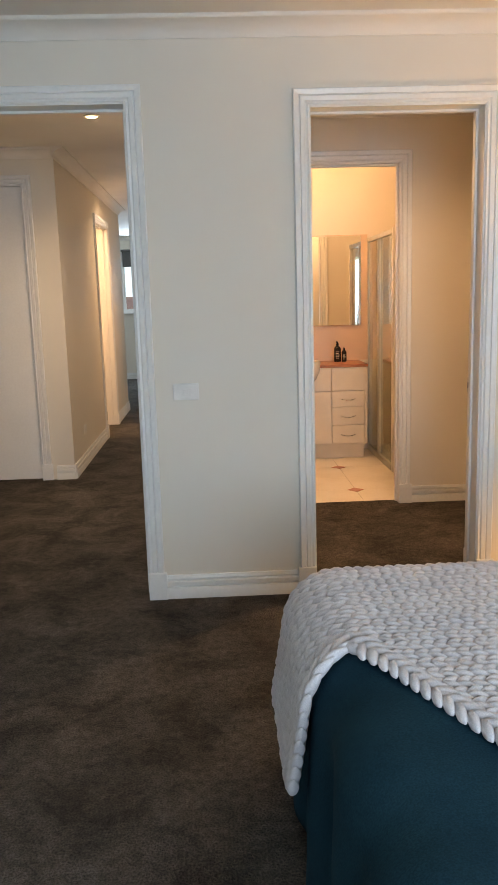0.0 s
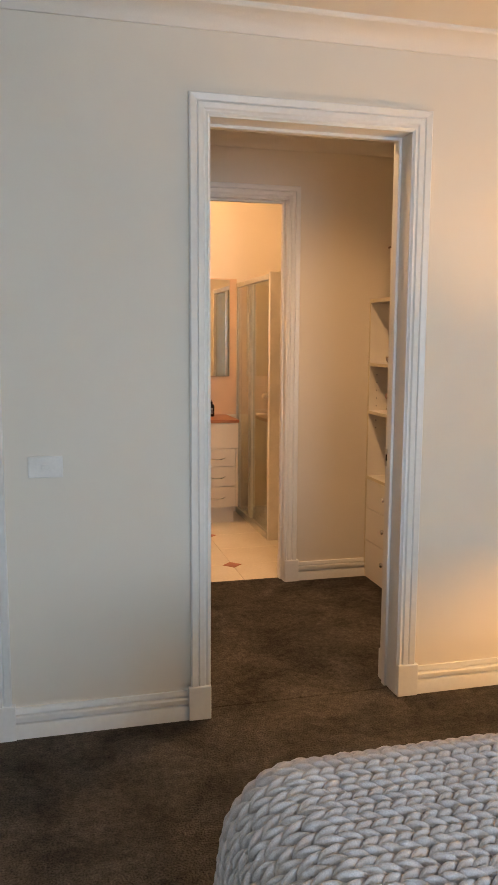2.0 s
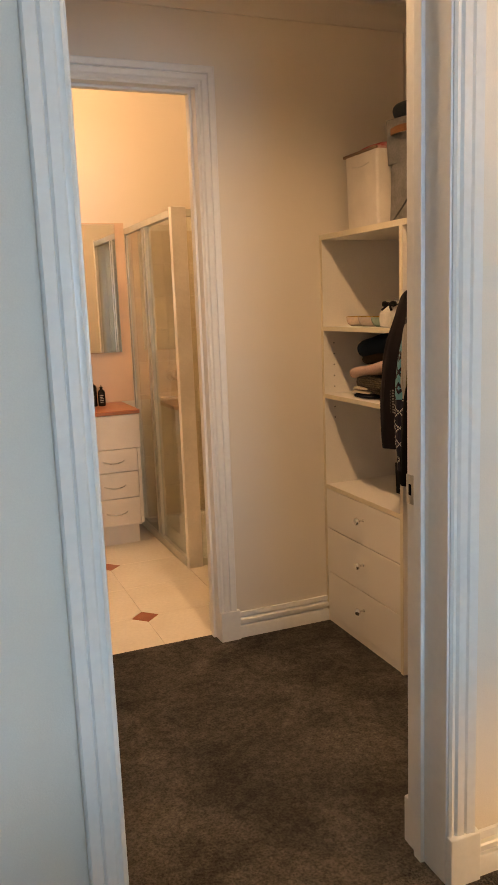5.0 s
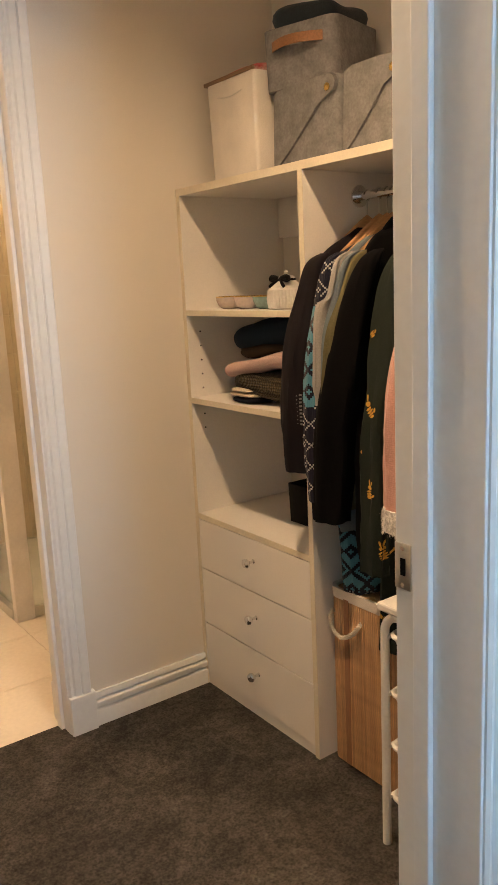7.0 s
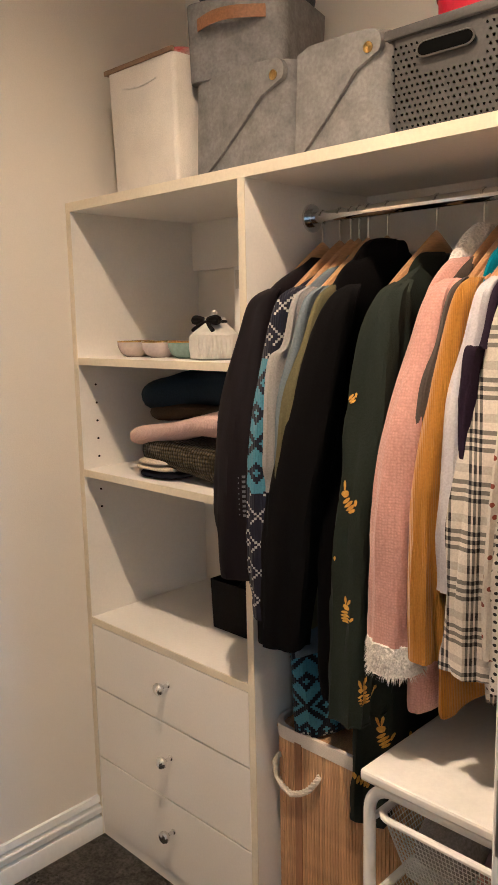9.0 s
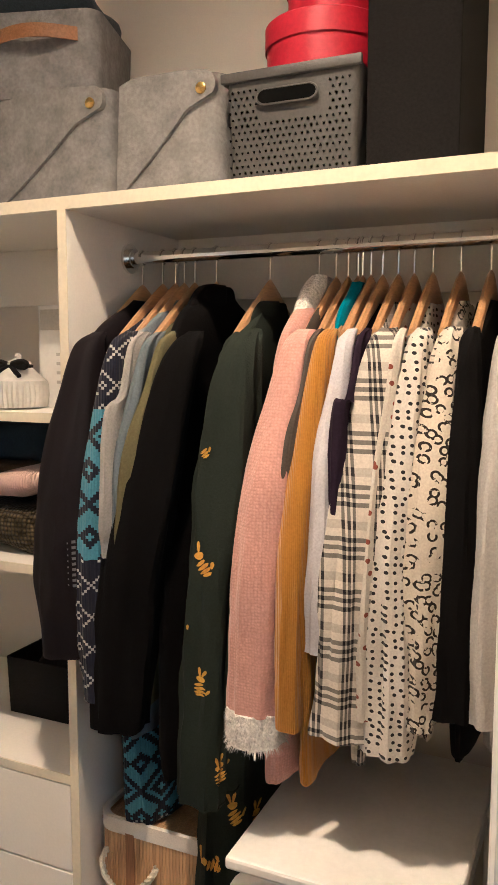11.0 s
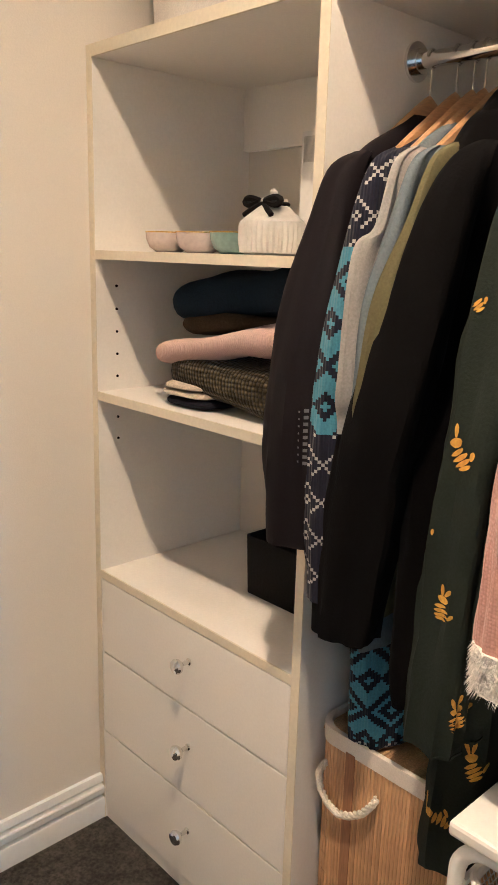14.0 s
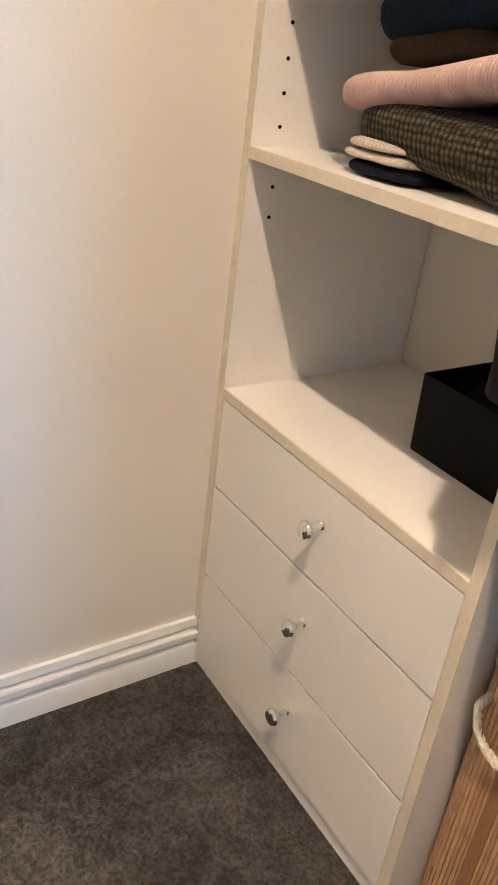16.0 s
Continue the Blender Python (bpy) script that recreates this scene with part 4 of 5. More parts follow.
rope([(hx0, 4.357, 0.462), (hx0 - 0.012, 4.362, 0.445), (hx0 - 0.016, 4.352, 0.42), (hx0 - 0.018, 4.335, 0.405), (hx0 - 0.018, 4.312, 0.398), (hx0 - 0.018, 4.288, 0.408), (hx0 - 0.016, 4.266, 0.425), (hx0 - 0.012, 4.252, 0.445), (hx0, 4.25, 0.456)], 0.006, hamper)

# ---------------------------------------------------------------- white drawer frame with mesh baskets
trolley = empty("mesh_drawer_trolley", 1.8, 3.88, 0, "white steel drawer frame with mesh baskets and a white top", "drawer trolley")
ty0, ty1, tx0, tx1 = 3.70, 4.034, 1.602, 2.03
boxes("top", WHITE, trolley, (tx0 - 0.006, tx1, ty0, ty1 + 0.004, 0.610, 0.630), bevel=0.005)
for x in (tx0 + 0.012, tx1 - 0.02):
    pts = [(x, ty1 - 0.004, 0.0)] + [(x, ty1 - 0.004, 0.30), (x, ty1 - 0.004, 0.555)]
    for k in range(1, 9):
        a = math.pi / 2 * k / 8
        pts.append((x, ty1 - 0.004 - 0.045 * (1 - math.cos(a)), 0.555 + 0.045 * math.sin(a)))
    pts += [(x, ty0 + 0.05, 0.600)]
    for k in range(1, 9):
        a = math.pi / 2 * k / 8
        pts.append((x, ty0 + 0.05 - 0.045 * math.sin(a), 0.555 + 0.045 * math.cos(a)))
    pts += [(x, ty0 + 0.005, 0.0)]
    part("leg_frame", tube(bmesh.new(), pts, 0.0105, 12), WHITE, trolley)
WIREM = material("white_mesh_wire", (0.70, 0.69, 0.67), 0.4, scale=20, fine=200, bump=0, grain=0.1)


def rounded(x0, x1, y0, y1, z, r, n=5):
    out = []
    for cx, cy, q in ((x1 - r, y1 - r, 0), (x0 + r, y1 - r, 1), (x0 + r, y0 + r, 2), (x1 - r, y0 + r, 3)):
        for k in range(n + 1):
            w = (q + k / n) * math.pi / 2
            out.append(Vector((cx + r * math.cos(w), cy + r * math.sin(w), z)))
    return out


def mesh_basket(z, depth, cols):
    b = part("mesh_basket", tube(bmesh.new(), rounded(tx0 + 0.006, tx1 - 0.03, ty0 + 0.022, ty1 - 0.022, z, 0.025), 0.0062, 8, closed=True), WHITE, trolley)
    bm = bmesh.new()
    hi, lo = rounded(tx0 + 0.006, tx1 - 0.03, ty0 + 0.022, ty1 - 0.022, z, 0.025), rounded(tx0 + 0.035, tx1 - 0.06, ty0 + 0.05, ty1 - 0.05, z - depth, 0.02)
    n = len(hi)

    def along(ring, s):
        k = s * n
        i = int(k) % n
        return ring[i].lerp(ring[(i + 1) % n], k - int(k))
    lens = [0.0]
    for i in range(n):
        lens.append(lens[-1] + (hi[(i + 1) % n] - hi[i]).length)
    m = int(lens[-1] / 0.0075)
    j = 0
    for k in range(m):
        d = lens[-1] * k / m
        while lens[j + 1] < d:
            j += 1
        f = (d - lens[j]) / (lens[j + 1] - lens[j])
        a, c = hi[j].lerp(hi[(j + 1) % n], f), lo[j].lerp(lo[(j + 1) % n], f)
        tube(bm, [a, c], 0.0008, 3, caps=False)
    for k in range(1, 13):
        tube(bm, [p.lerp(q, k / 12.0) for p, q in zip(hi, lo)], 0.0008, 3, closed=True)
    part("wire_mesh", bm, WIREM, b)
    base = [q for q in lo]
    bm = bmesh.new()
    loft(bm, [[(q.x, q.y, q.z) for q in base], [(q.x, q.y, q.z - 0.002) for q in base]])
    part("wire_base", bm, WIREM, b)
    return b


SOFT = [((0.55, 0.30, 0.27), "soft pink jumper"), ((0.33, 0.31, 0.30), "grey knit"), ((0.10, 0.11, 0.12), "charcoal top"), ((0.45, 0.40, 0.36), "beige cloth")]
for i, z in enumerate((0.553, 0.410, 0.276, 0.143)):
    mesh_basket(z, 0.105, SOFT)
    for j in range(2):
        col, lab = SOFT[(i + j) % 4]
        m = material("basket_cloth", col, 0.95, scale=15, fine=240, bump=0.05, grain=0.3, sheen=0.1)
        y0 = ty0 + 0.055 + j * 0.115
        o = cloth_lump("stored_clothing", tx0 + 0.045, tx1 - 0.08, y0, y0 + 0.115, z - 0.103, z - 0.045 + 0.03 * j, m, seed=i * 2 + j, amp=0.012)
        tagged(o, "rolled " + lab + " lying in a mesh basket", "clothing", "clothes in the mesh baskets")
    for s in (ty0 + 0.012, ty1 - 0.014):
        boxes("runner", WHITE, trolley, (tx0 + 0.012, tx1 - 0.03, s - 0.004, s + 0.004, z - 0.012, z - 0.004))

# ---------------------------------------------------------------- garments
from mathutils.bvhtree import BVHTree


def plain(name, c, rough=0.9, sheen=0.0, strength=0.3):
    k = Nodes(name, rough, sheen)
    return k.done(c, None, strength)


def fairisle():
    k = Nodes("fair_isle_knit")
    s = k.op('MULTIPLY', k.s, 1 / 0.0045)
    u, v = k.op('FLOOR', s), k.op('FLOOR', k.op('MULTIPLY', k.z, 1 / 0.0045))

    def dia(pu, pv, lim, wide=1.1):
        a = k.op('ABSOLUTE', k.op('SUBTRACT', k.op('MODULO', k.op('ADD', u, 4800), pu), pu / 2))
        b = k.op('ABSOLUTE', k.op('SUBTRACT', k.op('MODULO', v, pv), pv / 2))
        d = k.op('ADD', a, b)
        return k.op('LESS_THAN', k.op('ABSOLUTE', k.op('SUBTRACT', d, lim)), wide)
    big = k.op('MAXIMUM', dia(16, 24, 8), k.op('MAXIMUM', dia(16, 24, 3), dia(8, 24, 13)))
    zig = k.op('MULTIPLY', k.op('MAXIMUM', dia(10, 12, 5, 0.8), dia(10, 12, 1, 0.8)), k.op('GREATER_THAN', k.op('MODULO', v, 12), 2.5))
    band = k.op('MODULO', k.op('SUBTRACT', v, 6), 113)
    blue = k.mix(big, (0.085, 0.26, 0.35), (0.012, 0.014, 0.026))
    white = k.mix(zig, (0.014, 0.015, 0.028), (0.46, 0.44, 0.42))
    col = k.mix(k.op('LESS_THAN', band, 54), white, blue)
    return k.done(col, k.op('SINE', k.op('MULTIPLY', s, 6.283)), 0.3)


def plaid():
    k = Nodes("check_flannel")
    w = k.s

    def lines(c, p, offs, wid):
        out = None
        m = k.op('MODULO', k.op('ADD', c, 10), p)
        for o in offs:
            q = k.op('LESS_THAN', k.op('ABSOLUTE', k.op('SUBTRACT', m, o)), wid)
            out = q if out is None else k.op('MAXIMUM', out, q)
        return out
    a = lines(w, 0.040, (0.006, 0.0125, 0.019), 0.0019)
    b = lines(k.z, 0.072, (0.010, 0.022, 0.034), 0.0032)
    g = lines(k.z, 0.072, (0.054,), 0.006)
    tot = k.op('ADD', k.op('MULTIPLY', a, 0.72), k.op('ADD', k.op('MULTIPLY', b, 0.72), k.op('MULTIPLY', g, 0.25)))
    col = k.mix(k.op('MINIMUM', tot, 1.0), (0.60, 0.55, 0.48), (0.014, 0.013, 0.017))
    return k.done(col, None, 0.3)


def dots():
    k = Nodes("polka_dot_cotton")
    v = k.voronoi(88, 0.45, 'cloth')
    f = k.op('LESS_THAN', v.outputs["Distance"], 0.23)
    return k.done(k.mix(f, (0.58, 0.54, 0.49), (0.02, 0.02, 0.022)), None, 0.2)


def leopard():
    k = Nodes("leopard_print")
    v = k.voronoi(62, 0.9, 'cloth')
    d = v.outputs["Distance"]
    f = k.op('MULTIPLY', k.op('GREATER_THAN', d, 0.22), k.op('LESS_THAN', d, 0.42))
    f = k.op('MULTIPLY', f, k.op('GREATER_THAN', k.noise(90), 0.45))
    return k.done(k.mix(f, (0.56, 0.50, 0.42), (0.02, 0.016, 0.014)), None, 0.2)


def floral():
    k = Nodes("sprigged_cotton")
    v = k.voronoi(44, 0.9, 'cloth')
    f = k.op('LESS_THAN', v.outputs["Distance"], 0.16)
    return k.done(k.mix(f, (0.56, 0.52, 0.46), (0.22, 0.06, 0.04)), None, 0.2)


def printed():
    return plain("bottle_green_cotton", (0.020, 0.026, 0.021), 0.85, 0.0)


def waffle():
    k = Nodes("pink_waffle_fleece", 0.95, 0.2)
    v = k.voronoi(210, 0.4)
    h = k.op('SUBTRACT', 1.0, v.outputs["Distance"])
    col = k.mix(k.op('MULTIPLY_ADD', v.outputs["Distance"], 1.1, 0.0), (0.66, 0.37, 0.32), (0.50, 0.26, 0.22))
    return k.done(col, h, 0.35, 0.003)


def rib(name, c):
    k = Nodes(name, 0.95, 0.2)
    h = k.op('SINE', k.op('MULTIPLY', k.s, 2400))
    return k.done(k.mix(k.op('MULTIPLY_ADD', h, 0.3, 0.4), c, tuple(v * 0.82 for v in c)), h, 0.4, 0.002)


FLEECE = material("cream_fleece", (0.84, 0.80, 0.75), 0.98, scale=40, fine=220, bump=0.1, grain=0.35, sheen=0.3)
PRINT = material("amber_print", (0.70, 0.40, 0.06), 0.85, scale=60, fine=200, bump=0.02, grain=0.2, second=(0.50, 0.22, 0.03))


def drape(sections, seed, amp=0.006, n=40):
    """Rings along a hanging tube of cloth: rows of (x, y, z, half x, half y), smoothed between, with hanging folds."""
    rows = []
    P = sections
    steps = 9
    for i in range(len(P) - 1):
        a = P[max(i - 1, 0)]
        b, c = P[i], P[i + 1]
        d = P[min(i + 2, len(P) - 1)]
        for k in range(steps if i < len(P) - 2 else steps + 1):
            t = k / steps
            rows.append([0.5 * (2 * q + (r - p) * t + (2 * p - 5 * q + 4 * r - s) * t * t + (3 * q - p - 3 * r + s) * t ** 3) for p, q, r, s in zip(a, b, c, d)])
    z0, z1 = rows[0][2], rows[-1][2]
    out = []
    for x, y, z, hx, hy in rows:
        f = min(1.0, 0.25 + abs(z0 - z) / max(0.05, abs(z0 - z1)))
        ring = []
        for k in range(n):
            w = math.tau * k / n
            c, s = math.cos(w), math.sin(w)
            c, s = math.copysign(abs(c) ** 0.8, c), math.copysign(abs(s) ** 0.8, s)
            d = noise.noise(Vector((c * 1.7 + seed * 7.3, s * 1.7 + seed, z * 2.6))) * amp * 2.4 + noise.noise(Vector((c * 0.9 + seed * 2, s * 0.9, z * 9 + c * 3))) * amp * 0.9 + noise.noise(Vector((c * 4 + seed, s * 4, z * 5 + seed))) * amp * 0.9 + noise.noise(Vector((c * 2.2 + seed * 3, s * 2.2, z * 16 - s * 5))) * amp * 0.55
            ring.append((x + (hx + d * f * 0.6) * c, y + (hy + d * f) * s, z + noise.noise(Vector((c, s, seed))) * amp * 0.5))
        out.append(ring)
    return out


def hanger(y, root, tone):
    bm = bmesh.new()
    pts = [(RX + 0.140 * s, y, 1.404 + 0.076 * (1 - abs(s) ** 1.3)) for s in [k / 10 - 1 for k in range(21)]]
    rings = []
    for x, yy, z in pts:
        e = 0.009 + 0.019 * (1 - abs(x - RX) / 0.140) ** 2
        rings.append([(x, yy + 0.0075 * math.cos(w), z + e * math.sin(w)) for w in [math.tau * k / 8 for k in range(8)]])
    loft(bm, rings)
    h = part("hanger", bm, HANGER, root, tone + " wooden hanger")
    bm = bmesh.new()
    path = [(RX, y, 1.485), (RX, y, 1.528)] + [(RX + 0.0135 * math.sin(a), y, 1.556 - 0.0135 * math.cos(a)) for a in [math.radians(g) for g in range(0, 271, 22)]]
    tube(bm, path, 0.0016, 6)
    part("hook", bm, CHROME, h)


def garment(name, label, mat, y, thick, hem, cuff=None, sleeve=0.045, out=0.0, seed=1.0, hw=0.20, shoulder=1.382, neck=1.50, front=None, lean=0.0, amp=0.006, tone="light", sleeve_y=None, collar=None, sx=None, sh=None, flare=1.02, tuck=1.0):
    """A garment on a hanger, hung across the rail: body, two sleeves, collar. thick, sleeve: half sizes along the rail."""
    if neck == 1.50:
        neck = 1.478 if collar else 1.474 if y > 3.96 else 1.456
    root = empty(name, RX, y, 1.4, label, "clothing", "clothes on the rail")
    hanger(y, root, tone)
    sb = y if sh is None else sh
    yb = [y * (1 - f) + sb * f for f in (0, 0.1, 0.25, 0.4)]
    b = [(RX, y, neck, 0.045, min(thick, 0.016)), (RX, y, neck - 0.022, hw * 0.42, min(thick, 0.019)), (RX, yb[1], neck - 0.05, hw * 0.70, min(thick, 0.022)), (RX, yb[1], shoulder + 0.004, hw * 0.90, min(thick, 0.026)),
         (RX, y, shoulder - 0.07, hw * 0.97, thick * 0.95), (RX - 0.005, y + lean * 0.4, (shoulder + hem) / 2, hw * 1.0, thick), (RX, y + lean, hem + 0.03, hw * 1.02 * tuck, thick * flare), (RX, y + lean, hem, hw * 0.97 * tuck, thick * flare * 0.8)]
    part("body", loft(bmesh.new(), drape(b, seed, amp)), mat, root)
    if cuff:
        sy = y if sleeve_y is None else sleeve_y
        sh = y if sh is None else sh
        for s in (-1, 1):
            x0 = RX + s * (hw - 0.012)
            xe = RX + s * (hw + (0.022 if sx is None else sx) + out)
            ys, yc = (sh, sy) if s < 0 else (2 * y - sh, 2 * y - sy)
            q = [(x0 - s * 0.03, ys, shoulder + 0.030, 0.012, sleeve * 0.28), (x0, ys, shoulder + 0.006, 0.024, sleeve * 0.52), (x0 + s * 0.012, ys * 0.8 + yc * 0.2, shoulder - 0.07, 0.036, sleeve * 0.76),
                 ((x0 + xe) / 2 + s * 0.01, ys * 0.45 + yc * 0.55, (shoulder + cuff) / 2 + 0.06, 0.050, sleeve), (xe, ys * 0.2 + yc * 0.8, (shoulder + cuff) / 2 - 0.1, 0.047, sleeve), (xe - s * 0.004, yc + lean * 0.5, cuff + 0.02, 0.042, sleeve * 0.98), (xe - s * 0.004, yc + lean * 0.5, cuff, 0.041, sleeve * 0.98)]
            part("sleeve", loft(bmesh.new(), drape(q, seed + 3 * s, amp)), mat, root)
    if collar:
        cm, ch = collar
        c = [(RX - 0.02, y, neck - 0.05, 0.100, 0.016), (RX - 0.014, y, neck - 0.02, 0.080, 0.018), (RX - 0.004, y, neck + ch * 0.3, 0.058, 0.016), (RX + 0.010, y, neck + ch, 0.036, 0.009)]
        part("collar", loft(bmesh.new(), drape(c, seed + 9, 0.004)), cm, root)
    return root


INK = plain("aubergine_shell", (0.0105, 0.0080, 0.0100), 0.7, 0.0, 0.1)
COAT = plain("black_wool", (0.0030, 0.0027, 0.0031), 0.95, 0.0)
jacket = garment("rain_jacket", "dark aubergine shell jacket with a small printed sleeve", INK, 4.356, 0.022, 0.84, 0.868, 0.046, 0.012, 1.1, sh=4.345, sleeve_y=4.372, tone="dark")
garment("fair_isle_jumper", "navy, blue and white fair isle knitted jumper", fairisle(), 4.312, 0.022, 0.536, 0.80, 0.030, -0.005, 2.2, neck=1.462, lean=-0.020, flare=2.0, tuck=0.76, sh=4.282, sleeve_y=4.318, amp=0.009)
garment("grey_knit_top", "light grey fine knit top on a hanger", plain("pale_grey_knit", (0.36, 0.34, 0.32)), 4.285, 0.010, 0.90, 1.05, 0.012, 0.004, 3.1, neck=1.462, tone="light", sh=4.252, sleeve_y=4.275)
garment("denim_shirt", "faded blue grey shirt on a wooden hanger", plain("faded_denim", (0.16, 0.19, 0.21)), 4.266, 0.010, 0.72, 0.92, 0.012, -0.01, 4.5, sh=4.225)
garment("olive_shirt", "olive green long-sleeved shirt on a hanger", plain("olive_jersey", (0.13, 0.115, 0.06)), 4.244, 0.012, 0.78, 0.92, 0.018, 0.002, 5.2, neck=1.458, tone="reddish", sh=4.198, sleeve_y=4.252)
garment("black_coat", "long black wool coat on a hanger", COAT, 4.200, 0.028, 0.66, 0.755, 0.050, 0.002, 6.3, collar=(COAT, 0.010), sh=4.160, sleeve_y=4.276, neck=1.490)
GREEN = printed()
pj = garment("printed_shirt", "bottle green shirt with scattered amber animal prints", GREEN, 4.095, 0.034, 0.45, 0.665, 0.046, -0.010, 7.7, lean=0.03, amp=0.014, flare=1.75, sh=4.062, sleeve_y=4.105, neck=1.462, collar=(GREEN, 0.006))
pk = garment("pink_fleece_jacket", "pink waffle fleece jacket with cream furry cuffs", waffle(), 4.004, 0.026, 0.70, 0.84, 0.042, 0.018, 8.4, sh=3.968, sleeve_y=4.016, collar=(FLEECE, 0.03))
garment("taupe_shirt", "thin taupe shirt on a wooden hanger", plain("taupe_jersey", (0.09, 0.075, 0.065)), 3.974, 0.008, 0.80, 0.98, 0.010, -0.01, 9.1, sh=3.945)
must = rib("mustard_rib", (0.46, 0.20, 0.025))
garment("mustard_cardigan", "mustard yellow ribbed knit cardigan", must, 3.953, 0.014, 0.71, 0.825, 0.027, 0.010, 10.2, neck=1.458, sh=3.928, sleeve_y=3.956)
garment("black_shirt", "plain black shirt on a wooden hanger", COAT, 3.936, 0.010, 0.80, None, 0.01, 0, 11.0)
garment("teal_shirt", "bright teal shirt showing at the neck", plain("bright_teal", (0.005, 0.16, 0.24)), 3.928, 0.010, 1.30, None, 0.01, 0, 11.9, hw=0.17, neck=1.492)
garment("white_shirt", "pale lavender white shirt", plain("lavender_white", (0.54, 0.52, 0.55)), 3.914, 0.012, 0.84, 0.945, 0.018, 0.0, 12.4, sh=3.895, sleeve_y=3.920)
garment("plum_shirt", "dark plum shirt on a wooden hanger", plain("dark_plum", (0.022, 0.013, 0.026)), 3.894, 0.010, 1.02, 1.10, 0.012, 0.0, 13.3, sh=3.872)
garment("check_shirt", "cream flannel shirt with black checks", plaid(), 3.868, 0.016, 0.76, 0.825, 0.043, 0.010, 14.2, sh=3.842, sleeve_y=3.874, amp=0.010)
garment("sprigged_blouse", "white blouse with small red sprigs", floral(), 3.842, 0.008, 0.80, 0.86, 0.014, 0.004, 15.1, sh=3.818)
garment("polka_dot_blouse", "white blouse with black polka dots", dots(), 3.812, 0.014, 0.80, 0.815, 0.032, 0.008, 16.1, sh=3.79, sleeve_y=3.812, amp=0.010)
garment("leopard_blouse", "cream blouse with black leopard spots", leopard(), 3.768, 0.016, 0.82, 0.86, 0.030, 0.006, 17.1, sh=3.75, amp=0.010)
garment("black_blouse", "plain black blouse on a wooden hanger", COAT, 3.722, 0.018, 0.80, 0.88, 0.028, 0.0, 18.1)
garment("grey_shirt", "pale grey shirt on a wooden hanger", plain("pale_grey_cotton", (0.45, 0.43, 0.41)), 3.676, 0.016, 0.82, 0.88, 0.024, 0.0, 19.1)
garment("blue_shirt", "navy blue shirt at the rail end", NAVY, 3.63, 0.014, 0.82, 0.88, 0.02, 0.0, 20.1)
# furry cuffs of the pink jacket
for s in (-1,):
    xe = RX - 0.236
    rings = []
    for i in range(8):
        z = 0.842 - 0.052 * i / 7
        rings.append([(xe + (0.047 + 0.006 * noise.noise(Vector((k * 1.7, i * 1.3, 3)))) * math.cos(math.tau * k / 40), 4.016 + (0.044 + 0.006 * noise.noise(Vector((k * 2.1, i, 7)))) * math.sin(math.tau * k / 40), z + 0.005 * noise.noise(Vector((k * 2.3, i, 1)))) for k in range(40)])
    cuffb = part("furry_cuff", loft(bmesh.new(), rings), FLEECE, pk, "cream furry cuff")
    verts, faces = [], []
    for k in range(1500):
        w, z = random.random() * math.tau, 0.79 + 0.054 * random.random()
        bx, by = xe + 0.046 * math.cos(w), 4.016 + 0.043 * math.sin(w)
        ln = 0.007 + 0.006 * random.random()
        i = len(verts)
        verts += [(bx, by, z), (bx + 0.0016, by + 0.0016 * math.sin(w * 3), z + 0.0012), (bx + ln * 0.7 * math.cos(w) + 0.002 * random.random(), by + ln * 0.7 * math.sin(w), z - ln)]
        faces.append((i, i + 1, i + 2))
    me = bpy.data.meshes.new("fur")
    me.from_pydata(verts, [], faces)
    me.materials.append(FLEECE)
    o = new("fur", me)
    o.parent = cuffb
    o.matrix_parent_inverse = cuffb.matrix_world.inverted()
    tagged(o, kind="stuff")


def on_cloth(root, part_name):
    """The surface of a garment's near sleeve, to lay prints on."""
    ob = [c for c in root.children if c.name.split(".")[0] == part_name][0]
    return BVHTree.FromPolygons([v.co.copy() for v in ob.data.vertices], [list(p.vertices) for p in ob.data.polygons])


TOWARDS = Vector((0.88, 0.475, 0)).normalized()
ACROSS = Vector((0.475, -0.88, 0)).normalized()


def laid(tree, centre, outlines, name, mat, root, label, rings=2):
    """Flat shapes laid on the cloth: each outline runs round its own middle (u, v, points)."""
    bm = bmesh.new()

    def on(u, v):
        p = centre + ACROSS * u + Vector((0, 0, v))
        hit = tree.ray_cast(p - TOWARDS * 0.3, TOWARDS)[0]
        return None if hit is None else hit - TOWARDS * 0.0015
    for mu, mv, points in outlines:
        if any(on(mu + u, mv + v) is None for u, v in points):
            continue
        mid = bm.verts.new(on(mu, mv))
        rows = [[bm.verts.new(on(mu + u * k / rings, mv + v * k / rings)) for u, v in points] for k in range(1, rings + 1)]
        n = len(points)
        for i in range(n):
            bm.faces.new((mid, rows[0][i], rows[0][(i + 1) % n]))
            for p, q in zip(rows, rows[1:]):
                bm.faces.new((p[i], q[i], q[(i + 1) % n], p[(i + 1) % n]))
    return part(name, bm, mat, root, label) if bm.faces else bm.free()


# unreadable maker's mark on the jacket sleeve: plain bars
MARK = material("reflective_print", (0.14, 0.135, 0.14), 0.5, scale=30, fine=100, bump=0, grain=0.1)
tree = on_cloth(jacket, "sleeve")
